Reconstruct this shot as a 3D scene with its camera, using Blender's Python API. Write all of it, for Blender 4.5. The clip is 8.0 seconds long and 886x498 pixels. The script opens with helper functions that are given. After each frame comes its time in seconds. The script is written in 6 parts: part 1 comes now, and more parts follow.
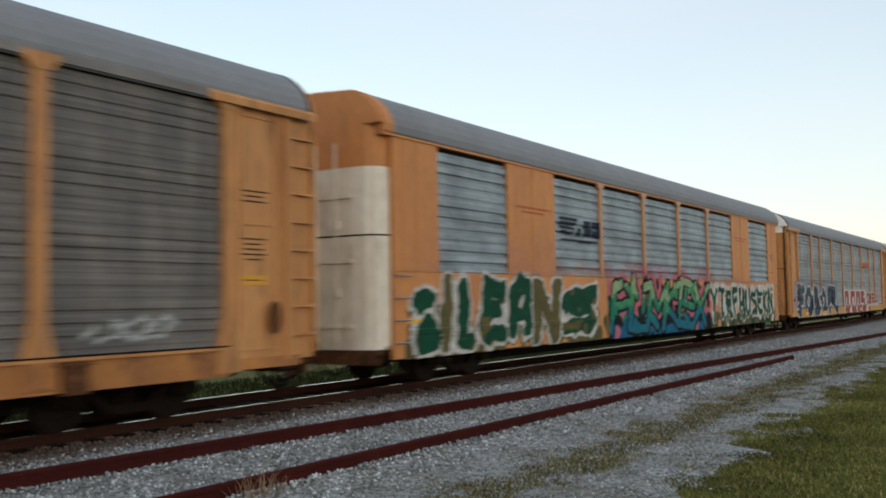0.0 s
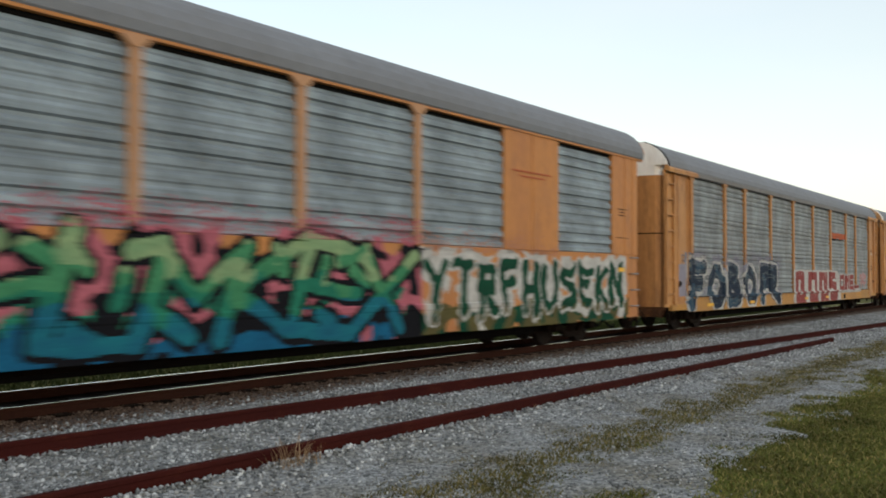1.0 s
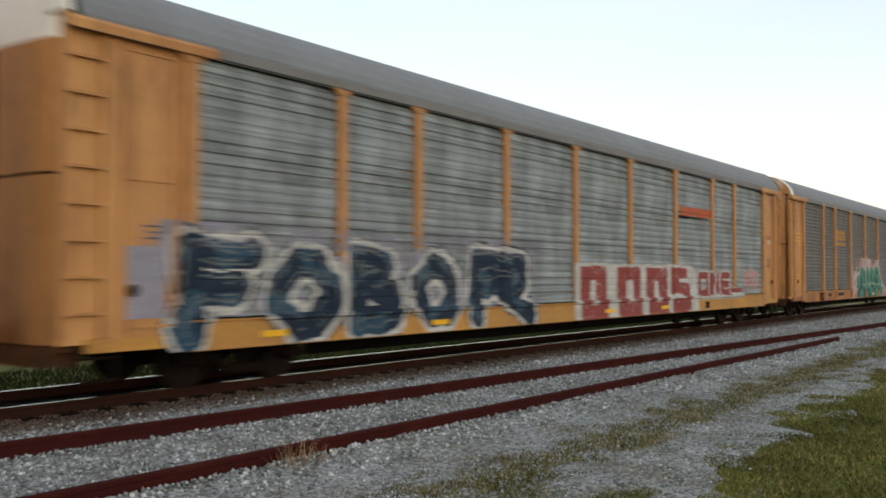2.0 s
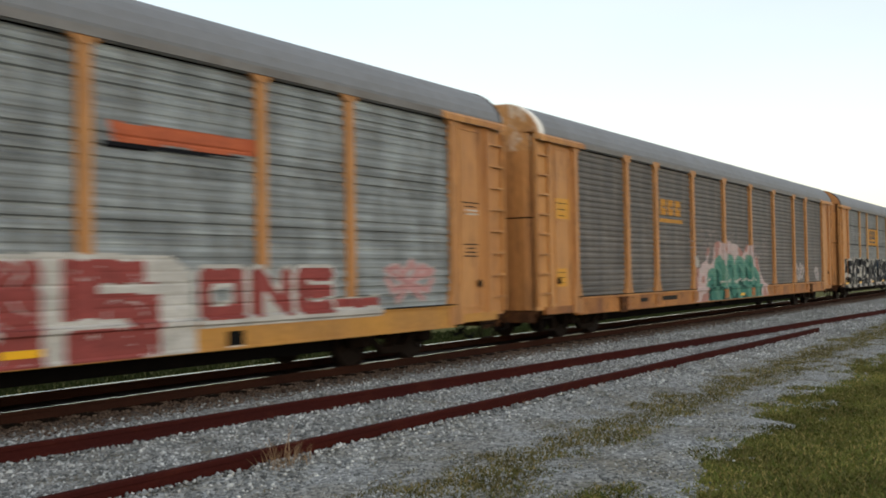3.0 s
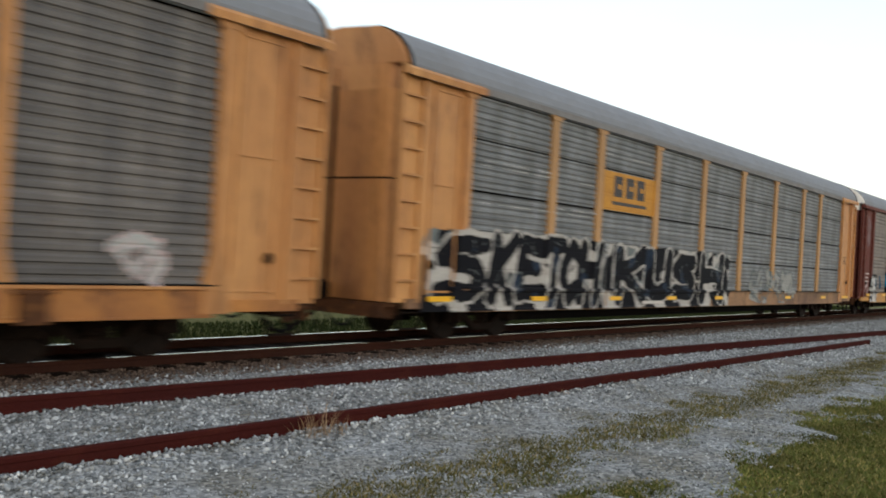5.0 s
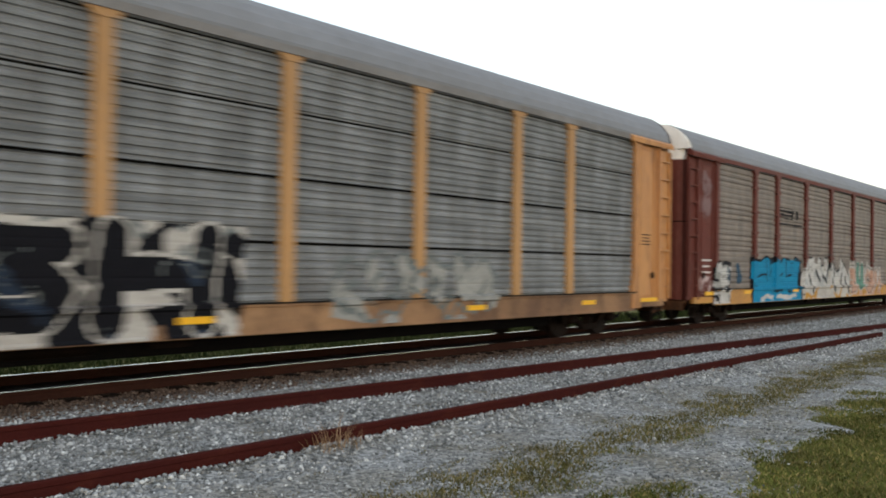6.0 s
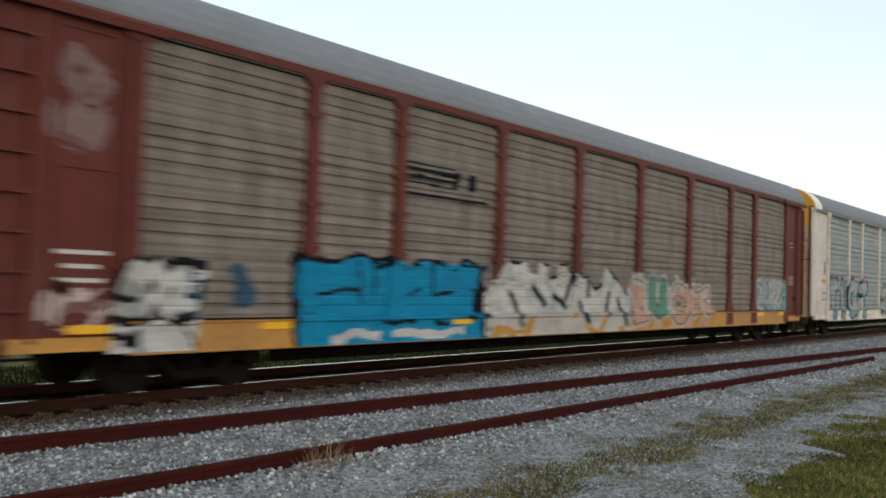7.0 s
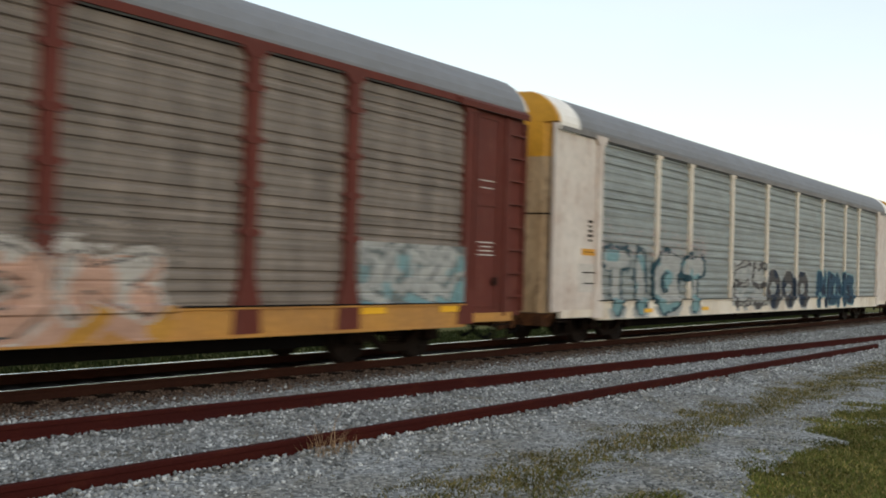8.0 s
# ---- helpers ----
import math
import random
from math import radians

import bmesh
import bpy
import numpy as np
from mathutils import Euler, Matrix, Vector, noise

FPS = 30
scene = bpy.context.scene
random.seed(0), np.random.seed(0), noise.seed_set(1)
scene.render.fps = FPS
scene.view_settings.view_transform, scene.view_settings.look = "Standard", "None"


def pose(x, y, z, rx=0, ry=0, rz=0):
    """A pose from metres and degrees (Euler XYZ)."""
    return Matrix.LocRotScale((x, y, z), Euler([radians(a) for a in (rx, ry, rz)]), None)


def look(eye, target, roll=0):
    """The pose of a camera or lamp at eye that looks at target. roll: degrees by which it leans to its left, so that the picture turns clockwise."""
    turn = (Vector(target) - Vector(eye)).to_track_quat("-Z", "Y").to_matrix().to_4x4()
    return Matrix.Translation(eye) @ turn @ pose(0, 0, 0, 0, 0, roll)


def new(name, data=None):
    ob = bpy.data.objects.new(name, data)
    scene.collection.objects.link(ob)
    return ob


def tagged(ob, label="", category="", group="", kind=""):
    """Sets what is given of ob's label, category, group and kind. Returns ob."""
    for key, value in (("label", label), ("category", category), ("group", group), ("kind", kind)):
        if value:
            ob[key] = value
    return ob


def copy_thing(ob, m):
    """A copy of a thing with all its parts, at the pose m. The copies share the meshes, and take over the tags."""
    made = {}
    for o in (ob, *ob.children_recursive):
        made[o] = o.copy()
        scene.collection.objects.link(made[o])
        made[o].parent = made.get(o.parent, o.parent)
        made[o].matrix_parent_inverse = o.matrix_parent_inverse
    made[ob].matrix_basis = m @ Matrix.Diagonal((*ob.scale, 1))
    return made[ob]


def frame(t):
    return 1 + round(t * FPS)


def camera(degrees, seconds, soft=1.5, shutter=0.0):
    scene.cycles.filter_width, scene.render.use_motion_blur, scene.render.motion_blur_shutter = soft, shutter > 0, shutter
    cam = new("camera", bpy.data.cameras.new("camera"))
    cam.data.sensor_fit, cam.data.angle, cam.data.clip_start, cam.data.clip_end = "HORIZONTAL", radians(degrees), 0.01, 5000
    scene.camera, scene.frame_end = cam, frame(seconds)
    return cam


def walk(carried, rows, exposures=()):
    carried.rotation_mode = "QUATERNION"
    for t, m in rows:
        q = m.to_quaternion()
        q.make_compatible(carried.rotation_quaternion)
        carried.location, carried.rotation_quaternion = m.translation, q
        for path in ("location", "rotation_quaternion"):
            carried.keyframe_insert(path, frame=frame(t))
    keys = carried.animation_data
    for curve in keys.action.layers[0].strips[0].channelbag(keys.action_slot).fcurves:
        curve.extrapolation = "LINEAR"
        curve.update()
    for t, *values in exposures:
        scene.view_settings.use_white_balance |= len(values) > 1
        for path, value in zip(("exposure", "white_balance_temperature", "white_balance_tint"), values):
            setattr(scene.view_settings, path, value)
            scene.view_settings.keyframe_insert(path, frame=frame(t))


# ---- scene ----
# ---------------------------------------------------------------- camera
H_EYE = 1.531
EYE = Vector((0.0, 0.0, H_EYE))


def aim(yaw, pitch, roll):
    """Camera pose at the standing place, from degrees: yaw to the left of +y, pitch up, roll as in look()."""
    a, b = radians(yaw), radians(pitch)
    way = Vector((-math.sin(a) * math.cos(b), math.cos(a) * math.cos(b), math.sin(b)))
    return look(EYE, EYE + way * 10, roll)


cam = camera(50.96, 8.0, soft=1.8, shutter=0.36)
PATH = [
    (0.0, -56.64, 3.28, -1.00), (0.5, -55.71, 4.23, -0.55), (1.0, -54.35, 1.73, 0.08), (1.5, -53.68, 1.69, 0.45),
    (3.0, -55.18, 1.57, -0.93), (3.5, -54.80, 1.42, 0.86), (4.0, -53.86, 1.14, 1.75), (5.5, -51.52, -0.01, 3.18),
    (6.0, -51.76, 0.96, 0.86), (6.5, -51.84, 1.58, 1.67), (7.0, -52.11, 2.06, 1.75), (7.5, -52.24, 1.23, 1.75),
    (8.0, -51.91, 1.29, 1.70),
]
EXPOSURES = [(0.0, 0.44, 6800, 10), (1.5, 0.60, 7250, 10), (3.4, 0.62, 7250, 10), (4.0, 0.62, 7150, 10), (5.5, 0.88, 6900, 11), (6.5, 0.84, 7200, 11), (7.0, 0.62, 6900, 10), (8.0, 0.60, 7100, 10)]
walk(cam, [(t, aim(y, p, r)) for t, y, p, r in PATH], EXPOSURES)

# ---------------------------------------------------------------- world and sun
SUN_EL, SUN_AZ = 16.0, 212.0      # degrees; azimuth counted from +y towards +x
world = bpy.data.worlds.new("evening_sky")
scene.world = world
world.use_nodes = True
wn = world.node_tree
sky = wn.nodes.new("ShaderNodeTexSky")
sky.sky_type = "NISHITA"
sky.sun_disc = False
sky.sun_elevation = radians(SUN_EL)
sky.sun_rotation = radians(SUN_AZ)
sky.air_density, sky.dust_density, sky.ozone_density = 1.3, 0.3, 1.6
wn.nodes["Background"].inputs["Strength"].default_value = 0.15
# a thin, pale veil of high cloud
way = wn.nodes.new("ShaderNodeTexCoord")
drift = wn.nodes.new("ShaderNodeMapping")
drift.inputs["Scale"].default_value = (1.0, 1.0, 3.0)
wn.links.new(way.outputs["Generated"], drift.inputs[0])
puff = wn.nodes.new("ShaderNodeTexNoise")
puff.inputs["Scale"].default_value, puff.inputs["Detail"].default_value = 2.2, 5
wn.links.new(drift.outputs[0], puff.inputs[0])
thick = wn.nodes.new("ShaderNodeMapRange")
thick.inputs[1].default_value, thick.inputs[2].default_value = 0.3, 0.7
thick.inputs[3].default_value, thick.inputs[4].default_value = 0.45, 0.68
wn.links.new(puff.outputs[0], thick.inputs[0])
veil = wn.nodes.new("ShaderNodeMix")
veil.data_type = "RGBA"
veil.inputs[7].default_value = (4.2, 4.55, 5.0, 1)
wn.links.new(thick.outputs[0], veil.inputs[0])
wn.links.new(sky.outputs[0], veil.inputs[6])
wn.links.new(veil.outputs[2], wn.nodes["Background"].inputs["Color"])
sun_data = bpy.data.lights.new("sun", "SUN")
sun_data.energy, sun_data.angle, sun_data.color = 0.4, radians(25), (1.0, 0.84, 0.66)
sun = new("sun", sun_data)
sun_dir = Vector((math.sin(radians(SUN_AZ)) * math.cos(radians(SUN_EL)), math.cos(radians(SUN_AZ)) * math.cos(radians(SUN_EL)), math.sin(radians(SUN_EL))))
sun.matrix_world = look(sun_dir * 60, (0, 0, 0))


# ---------------------------------------------------------------- materials
def mat(name, col, rough=0.6, metal=0.0, vary=0.25, scale=3.0, fine=40.0, bump=0.15, tint=None, stain=None, stain_amt=0.35,
        stretch=(1, 1, 1), rnd=0.0, spec=0.35, streak=0.0):
    """A surface with two scales of variation, a stain colour in patches and fine relief, in object space."""
    m = bpy.data.materials.new(name)
    m.use_nodes = True
    nt = m.node_tree
    N, L = nt.nodes, nt.links
    bsdf = N["Principled BSDF"]
    bsdf.inputs["Metallic"].default_value = metal
    bsdf.inputs["Specular IOR Level"].default_value = spec
    tc = N.new("ShaderNodeTexCoord")
    mp = N.new("ShaderNodeMapping")
    mp.inputs["Scale"].default_value = stretch
    L.new(tc.outputs["Object"], mp.inputs[0])
    n1 = N.new("ShaderNodeTexNoise")
    n1.inputs["Scale"].default_value, n1.inputs["Detail"].default_value = scale, 6
    n2 = N.new("ShaderNodeTexNoise")
    n2.inputs["Scale"].default_value, n2.inputs["Detail"].default_value = fine, 4
    L.new(mp.outputs[0], n1.inputs[0])
    L.new(mp.outputs[0], n2.inputs[0])
    c = Vector(col)
    t = Vector(tint) if tint else c * 0.7
    r1 = N.new("ShaderNodeValToRGB")
    r1.color_ramp.elements[0].position, r1.color_ramp.elements[1].position = 0.3, 0.72
    r1.color_ramp.elements[0].color = (*(c.lerp(t, min(1, vary * 2.2))), 1)
    r1.color_ramp.elements[1].color = (*(c * (1 + vary * 0.35)), 1)
    L.new(n1.outputs[0], r1.inputs[0])
    out = r1.outputs[0]
    if stain:
        n3 = N.new("ShaderNodeTexNoise")
        n3.inputs["Scale"].default_value, n3.inputs["Detail"].default_value, n3.inputs["Roughness"].default_value = scale * 2.3, 8, 0.7
        L.new(mp.outputs[0], n3.inputs[0])
        r3 = N.new("ShaderNodeValToRGB")
        r3.color_ramp.elements[0].position, r3.color_ramp.elements[1].position = 0.52, 0.68
        r3.color_ramp.elements[1].color = (stain_amt,) * 3 + (1,)
        L.new(n3.outputs[0], r3.inputs[0])
        mx = N.new("ShaderNodeMix")
        mx.data_type = "RGBA"
        L.new(r3.outputs[0], mx.inputs[0])
        L.new(out, mx.inputs[6])
        mx.inputs[7].default_value = (*stain, 1)
        out = mx.outputs[2]
    fm = N.new("ShaderNodeMix")
    fm.data_type, fm.blend_type = "RGBA", "MULTIPLY"
    fm.inputs[0].default_value = min(1, vary * 1.4)
    fr = N.new("ShaderNodeValToRGB")
    fr.color_ramp.elements[0].position, fr.color_ramp.elements[1].position = 0.25, 0.75
    fr.color_ramp.elements[0].color = (0.45, 0.45, 0.45, 1)
    L.new(n2.outputs[0], fr.inputs[0])
    L.new(out, fm.inputs[6])
    L.new(fr.outputs[0], fm.inputs[7])
    out = fm.outputs[2]
    if streak:
        m4 = N.new("ShaderNodeMapping")
        m4.inputs["Scale"].default_value = (0.22, 1, 7.0)
        L.new(tc.outputs["Object"], m4.inputs[0])
        n4 = N.new("ShaderNodeTexNoise")
        n4.inputs["Scale"].default_value, n4.inputs["Detail"].default_value, n4.inputs["Roughness"].default_value = 1.3, 5, 0.65
        L.new(m4.outputs[0], n4.inputs[0])
        q4 = N.new("ShaderNodeMapRange")
        q4.inputs[1].default_value, q4.inputs[2].default_value = 0.3, 0.7
        q4.inputs[3].default_value, q4.inputs[4].default_value = 1 - streak, 1 + streak
        L.new(n4.outputs[0], q4.inputs[0])
        h4 = N.new("ShaderNodeHueSaturation")
        L.new(q4.outputs[0], h4.inputs["Value"])
        L.new(out, h4.inputs["Color"])
        out = h4.outputs[0]
    if rnd:
        oi = N.new("ShaderNodeObjectInfo")
        geo = N.new("ShaderNodeNewGeometry")
        ad = N.new("ShaderNodeMath")
        ad.operation = "ADD"
        L.new(oi.outputs["Random"], ad.inputs[0])
        L.new(geo.outputs["Random Per Island"], ad.inputs[1])
        mr = N.new("ShaderNodeMapRange")
        mr.inputs[1].default_value, mr.inputs[2].default_value = 0, 2
        mr.inputs[3].default_value, mr.inputs[4].default_value = 1 - rnd, 1 + rnd
        L.new(ad.outputs[0], mr.inputs[0])
        hs = N.new("ShaderNodeHueSaturation")
        L.new(mr.outputs[0], hs.inputs["Value"])
        L.new(out, hs.inputs["Color"])
        out = hs.outputs[0]
    L.new(out, bsdf.inputs["Base Color"])
    rr = N.new("ShaderNodeMapRange")
    rr.inputs[3].default_value, rr.inputs[4].default_value = max(0.05, rough - 0.12), min(1, rough + 0.12)
    L.new(n1.outputs[0], rr.inputs[0])
    L.new(rr.outputs[0], bsdf.inputs["Roughness"])
    bp = N.new("ShaderNodeBump")
    bp.inputs["Strength"].default_value, bp.inputs["Distance"].default_value = bump, 0.02
    L.new(n2.outputs[0], bp.inputs["Height"])
    L.new(bp.outputs[0], bsdf.inputs["Normal"])
    return m


RUST = (0.11, 0.045, 0.022)
M = {}
M["yellow"] = mat("yellow_paint", (0.57, 0.285, 0.105), 0.55, vary=0.35, scale=0.9, fine=14, bump=0.06, tint=(0.4, 0.155, 0.05), stain=(0.16, 0.065, 0.03), stain_amt=0.75, stretch=(1.7, 1, 0.32))
M["orange"] = mat("orange_paint", (0.57, 0.24, 0.07), 0.55, vary=0.3, scale=0.7, fine=12, bump=0.06, tint=(0.44, 0.16, 0.06), stain=(0.3, 0.13, 0.07), stain_amt=0.45, stretch=(1, 1, 0.35))
M["brown"] = mat("oxide_paint", (0.128, 0.031, 0.022), 0.6, spec=0.15, vary=0.3, scale=1.2, fine=16, bump=0.06, tint=(0.1, 0.03, 0.024), stain=(0.2, 0.09, 0.07), stain_amt=0.35, stretch=(1, 1, 0.4))
M["white"] = mat("chalky_white_paint", (0.76, 0.71, 0.63), 0.6, vary=0.3, scale=1.0, fine=14, bump=0.06, tint=(0.56, 0.46, 0.34), stain=(0.3, 0.19, 0.11), stain_amt=0.6, stretch=(1, 1, 0.3))
M["bright"] = mat("bright_white_paint", (0.86, 0.84, 0.8), 0.6, vary=0.2, scale=1.0, fine=14, bump=0.06, tint=(0.72, 0.68, 0.62), stain=(0.45, 0.36, 0.28), stain_amt=0.35, stretch=(1, 1, 0.3))
M["faded_orange"] = mat("faded_orange_paint", (0.52, 0.28, 0.15), 0.55, vary=0.3, scale=0.9, fine=12, bump=0.06, tint=(0.42, 0.2, 0.1), stain=(0.34, 0.24, 0.18), stain_amt=0.5, stretch=(1, 1, 0.4))
M["galv"] = mat("galvanized_steel", (0.32, 0.385, 0.43), 0.5, metal=0.2, vary=0.4, scale=0.9, fine=9, bump=0.08, tint=(0.155, 0.185, 0.205), stain=(0.15, 0.15, 0.145), stain_amt=0.55, stretch=(1.3, 1, 1.0), streak=0.3)
M["grime"] = mat("grimy_steel", (0.178, 0.16, 0.147), 0.62, metal=0.12, vary=0.45, scale=0.9, fine=9, bump=0.08, tint=(0.085, 0.082, 0.084), stain=(0.11, 0.088, 0.075), stain_amt=0.6, stretch=(2.4, 1, 0.45), streak=0.3)
M["mid"] = mat("weathered_steel", (0.24, 0.252, 0.262), 0.6, metal=0.12, vary=0.45, scale=0.9, fine=9, bump=0.08, tint=(0.12, 0.122, 0.122), stain=(0.13, 0.112, 0.095), stain_amt=0.72, stretch=(2.2, 1, 0.6), streak=0.34)
M["tan"] = mat("rusty_tan_steel", (0.245, 0.206, 0.176), 0.62, metal=0.1, vary=0.35, scale=1.0, fine=7, bump=0.08, tint=(0.11, 0.09, 0.078), stain=(0.13, 0.1, 0.08), stain_amt=0.6, stretch=(2.6, 1, 0.6), streak=0.3)
M["pale"] = mat("pale_galvanized_steel", (0.29, 0.325, 0.325), 0.5, metal=0.15, vary=0.35, scale=0.9, fine=9, bump=0.08, tint=(0.2, 0.215, 0.21), stain=(0.2, 0.185, 0.155), stain_amt=0.4, stretch=(1, 1, 1.6), streak=0.25)
M["roof"] = mat("dull_roof_steel", (0.205, 0.218, 0.242), 0.7, vary=0.2, scale=0.5, fine=6, bump=0.04, tint=(0.155, 0.155, 0.16), stain=(0.14, 0.13, 0.12), stain_amt=0.3)
M["eave"] = mat("dull_eave_steel", (0.21, 0.205, 0.205), 0.7, vary=0.3, scale=0.8, fine=10, bump=0.06, tint=(0.14, 0.13, 0.125), stain=(0.13, 0.1, 0.08), stain_amt=0.5)
# black steel: its near-black colour stands in for shade beneath the cars
M["black"] = mat("shade_black_steel", (0.006, 0.0055, 0.0055), 0.9, spec=0.05, vary=0.4, scale=4, fine=30, bump=0.15, stain=(0.014, 0.009, 0.006), stain_amt=0.6)
M["under"] = mat("dark_brown_steel", (0.012, 0.008, 0.006), 0.75, spec=0.05, vary=0.4, scale=4, fine=30, bump=0.2, stain=(0.032, 0.016, 0.01), stain_amt=0.6)
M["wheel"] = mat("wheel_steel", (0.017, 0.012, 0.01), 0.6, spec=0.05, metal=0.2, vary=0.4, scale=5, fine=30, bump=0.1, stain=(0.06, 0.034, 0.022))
M["rust"] = mat("rusty_rail_steel", (0.05, 0.0105, 0.0085), 0.9, spec=0.05, vary=0.35, scale=2.0, fine=60, bump=0.25, tint=(0.04, 0.01, 0.009), stain=(0.09, 0.024, 0.015), stain_amt=0.5, stretch=(0.4, 1, 1))
M["web"] = mat("dark_rust_steel", (0.042, 0.016, 0.0105), 0.9, spec=0.05, vary=0.35, scale=2.0, fine=60, bump=0.25, tint=(0.026, 0.012, 0.009), stain=(0.05, 0.022, 0.014), stain_amt=0.5, stretch=(0.4, 1, 1))
M["polish"] = mat("polished_railhead", (0.75, 0.75, 0.73), 0.16, metal=1.0, vary=0.1, scale=3, fine=50, bump=0.03)
M["sign"] = mat("sign_yellow", (0.64, 0.3, 0.03), 0.5, vary=0.15, scale=3, fine=20, bump=0.02)
M["reflex"] = mat("reflective_yellow", (0.85, 0.45, 0.02), 0.35, vary=0.15, scale=5, fine=30, bump=0.02)
M["mark"] = mat("stencil_black", (0.03, 0.028, 0.026), 0.7, spec=0.05, vary=0.3, scale=6, fine=30, bump=0.02)
M["marklight"] = mat("stencil_white", (0.6, 0.56, 0.52), 0.6, vary=0.3, scale=6, fine=30, bump=0.02)
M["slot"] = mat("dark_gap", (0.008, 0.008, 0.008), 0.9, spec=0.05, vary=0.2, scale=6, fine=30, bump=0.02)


def paint(name, col, tint=None):
    return mat("spray_" + name, col, 0.7, spec=0.08, vary=0.3, scale=2.2, fine=14, bump=0.04, tint=tint, stain=tuple(v * 0.6 for v in col), stain_amt=0.35, stretch=(1, 1, 2.0))


for nm, col, tt in (
        ("white", (0.56, 0.55, 0.53), (0.36, 0.34, 0.32)), ("green", (0.008, 0.07, 0.038), (0.004, 0.035, 0.02)), ("olive", (0.12, 0.105, 0.04), (0.07, 0.06, 0.03)),
        ("teal", (0.01, 0.16, 0.2), (0.01, 0.09, 0.18)), ("mint", (0.07, 0.27, 0.13), (0.02, 0.16, 0.08)), ("lime", (0.28, 0.38, 0.2), (0.12, 0.29, 0.15)),
        ("pink", (0.48, 0.14, 0.18), (0.36, 0.1, 0.13)), ("palepink", (0.5, 0.37, 0.36), (0.46, 0.42, 0.42)), ("navy", (0.025, 0.04, 0.065), (0.015, 0.02, 0.035)), ("red", (0.3, 0.07, 0.065), (0.22, 0.06, 0.055)),
        ("cyan", (0.004, 0.235, 0.41), (0.003, 0.16, 0.31)), ("black", (0.009, 0.009, 0.012), None), ("grey", (0.33, 0.33, 0.31), (0.22, 0.22, 0.21)), ("cream", (0.47, 0.45, 0.42), (0.36, 0.33, 0.3)),
        ("aqua", (0.2, 0.34, 0.36), (0.14, 0.25, 0.28)), ("salmon", (0.5, 0.32, 0.25), (0.38, 0.22, 0.16)), ("blue", (0.04, 0.085, 0.13), (0.025, 0.055, 0.09)), ("seagreen", (0.06, 0.2, 0.16), (0.04, 0.14, 0.12))):
    M["p_" + nm] = paint(nm, col, tt)


# ---------------------------------------------------------------- mesh helpers
def box(bm, x0, x1, y0, y1, z0, z1):
    v = [bm.verts.new(p) for p in ((x0, y0, z0), (x1, y0, z0), (x1, y1, z0), (x0, y1, z0), (x0, y0, z1), (x1, y0, z1), (x1, y1, z1), (x0, y1, z1))]
    for f in ((3, 2, 1, 0), (4, 5, 6, 7), (0, 1, 5, 4), (1, 2, 6, 5), (2, 3, 7, 6), (3, 0, 4, 7)):
        bm.faces.new([v[i] for i in f])


def prism(bm, pts, axis, a, b):
    """A solid that carries the outline pts along an axis from a to b."""
    def at(p, w):
        return {"x": (w, p[0], p[1]), "y": (p[0], w, p[1]), "z": (p[0], p[1], w)}[axis]
    lo, hi = [bm.verts.new(at(p, a)) for p in pts], [bm.verts.new(at(p, b)) for p in pts]
    bm.faces.new(lo[::-1])
    bm.faces.new(hi)
    for i in range(len(pts)):
        j = (i + 1) % len(pts)
        bm.faces.new((lo[i], lo[j], hi[j], hi[i]))


def tube(bm, a, b, r, n=10):
    a, b = Vector(a), Vector(b)
    rot = (b - a).to_track_quat("Z", "Y").to_matrix().to_4x4()
    bmesh.ops.create_cone(bm, cap_ends=True, segments=n, radius1=r, radius2=r, depth=(b - a).length, matrix=Matrix.Translation((a + b) / 2) @ rot)


def mesh_of(name, bm, material, bevel=0.0, smooth=False):
    if bevel:
        bmesh.ops.bevel(bm, geom=bm.edges[:], offset=bevel, segments=2, affect="EDGES", profile=0.5)
    bmesh.ops.recalc_face_normals(bm, faces=bm.faces[:])
    me = bpy.data.meshes.new(name)
    bm.to_mesh(me)
    bm.free()
    for m in (material if isinstance(material, (list, tuple)) else [material]):
        me.materials.append(m)
    if smooth:
        for p in me.polygons:
            p.use_smooth = True
    return me


def part(name, data, material, parent, label="", bevel=0.0, smooth=False):
    """Links a bmesh (or a shared mesh) as one mesh object under a thing or a part."""
    me = data if isinstance(data, bpy.types.Mesh) else mesh_of(name, data, material, bevel, smooth)
    ob = new(name, me)
    ob.parent = parent
    if label:
        ob["label"] = label
    return ob

# ---------------------------------------------------------------- the ground
YC = 11.222                      # middle of the running track; the railhead is at z = 0
GRAVEL_Z = -0.215


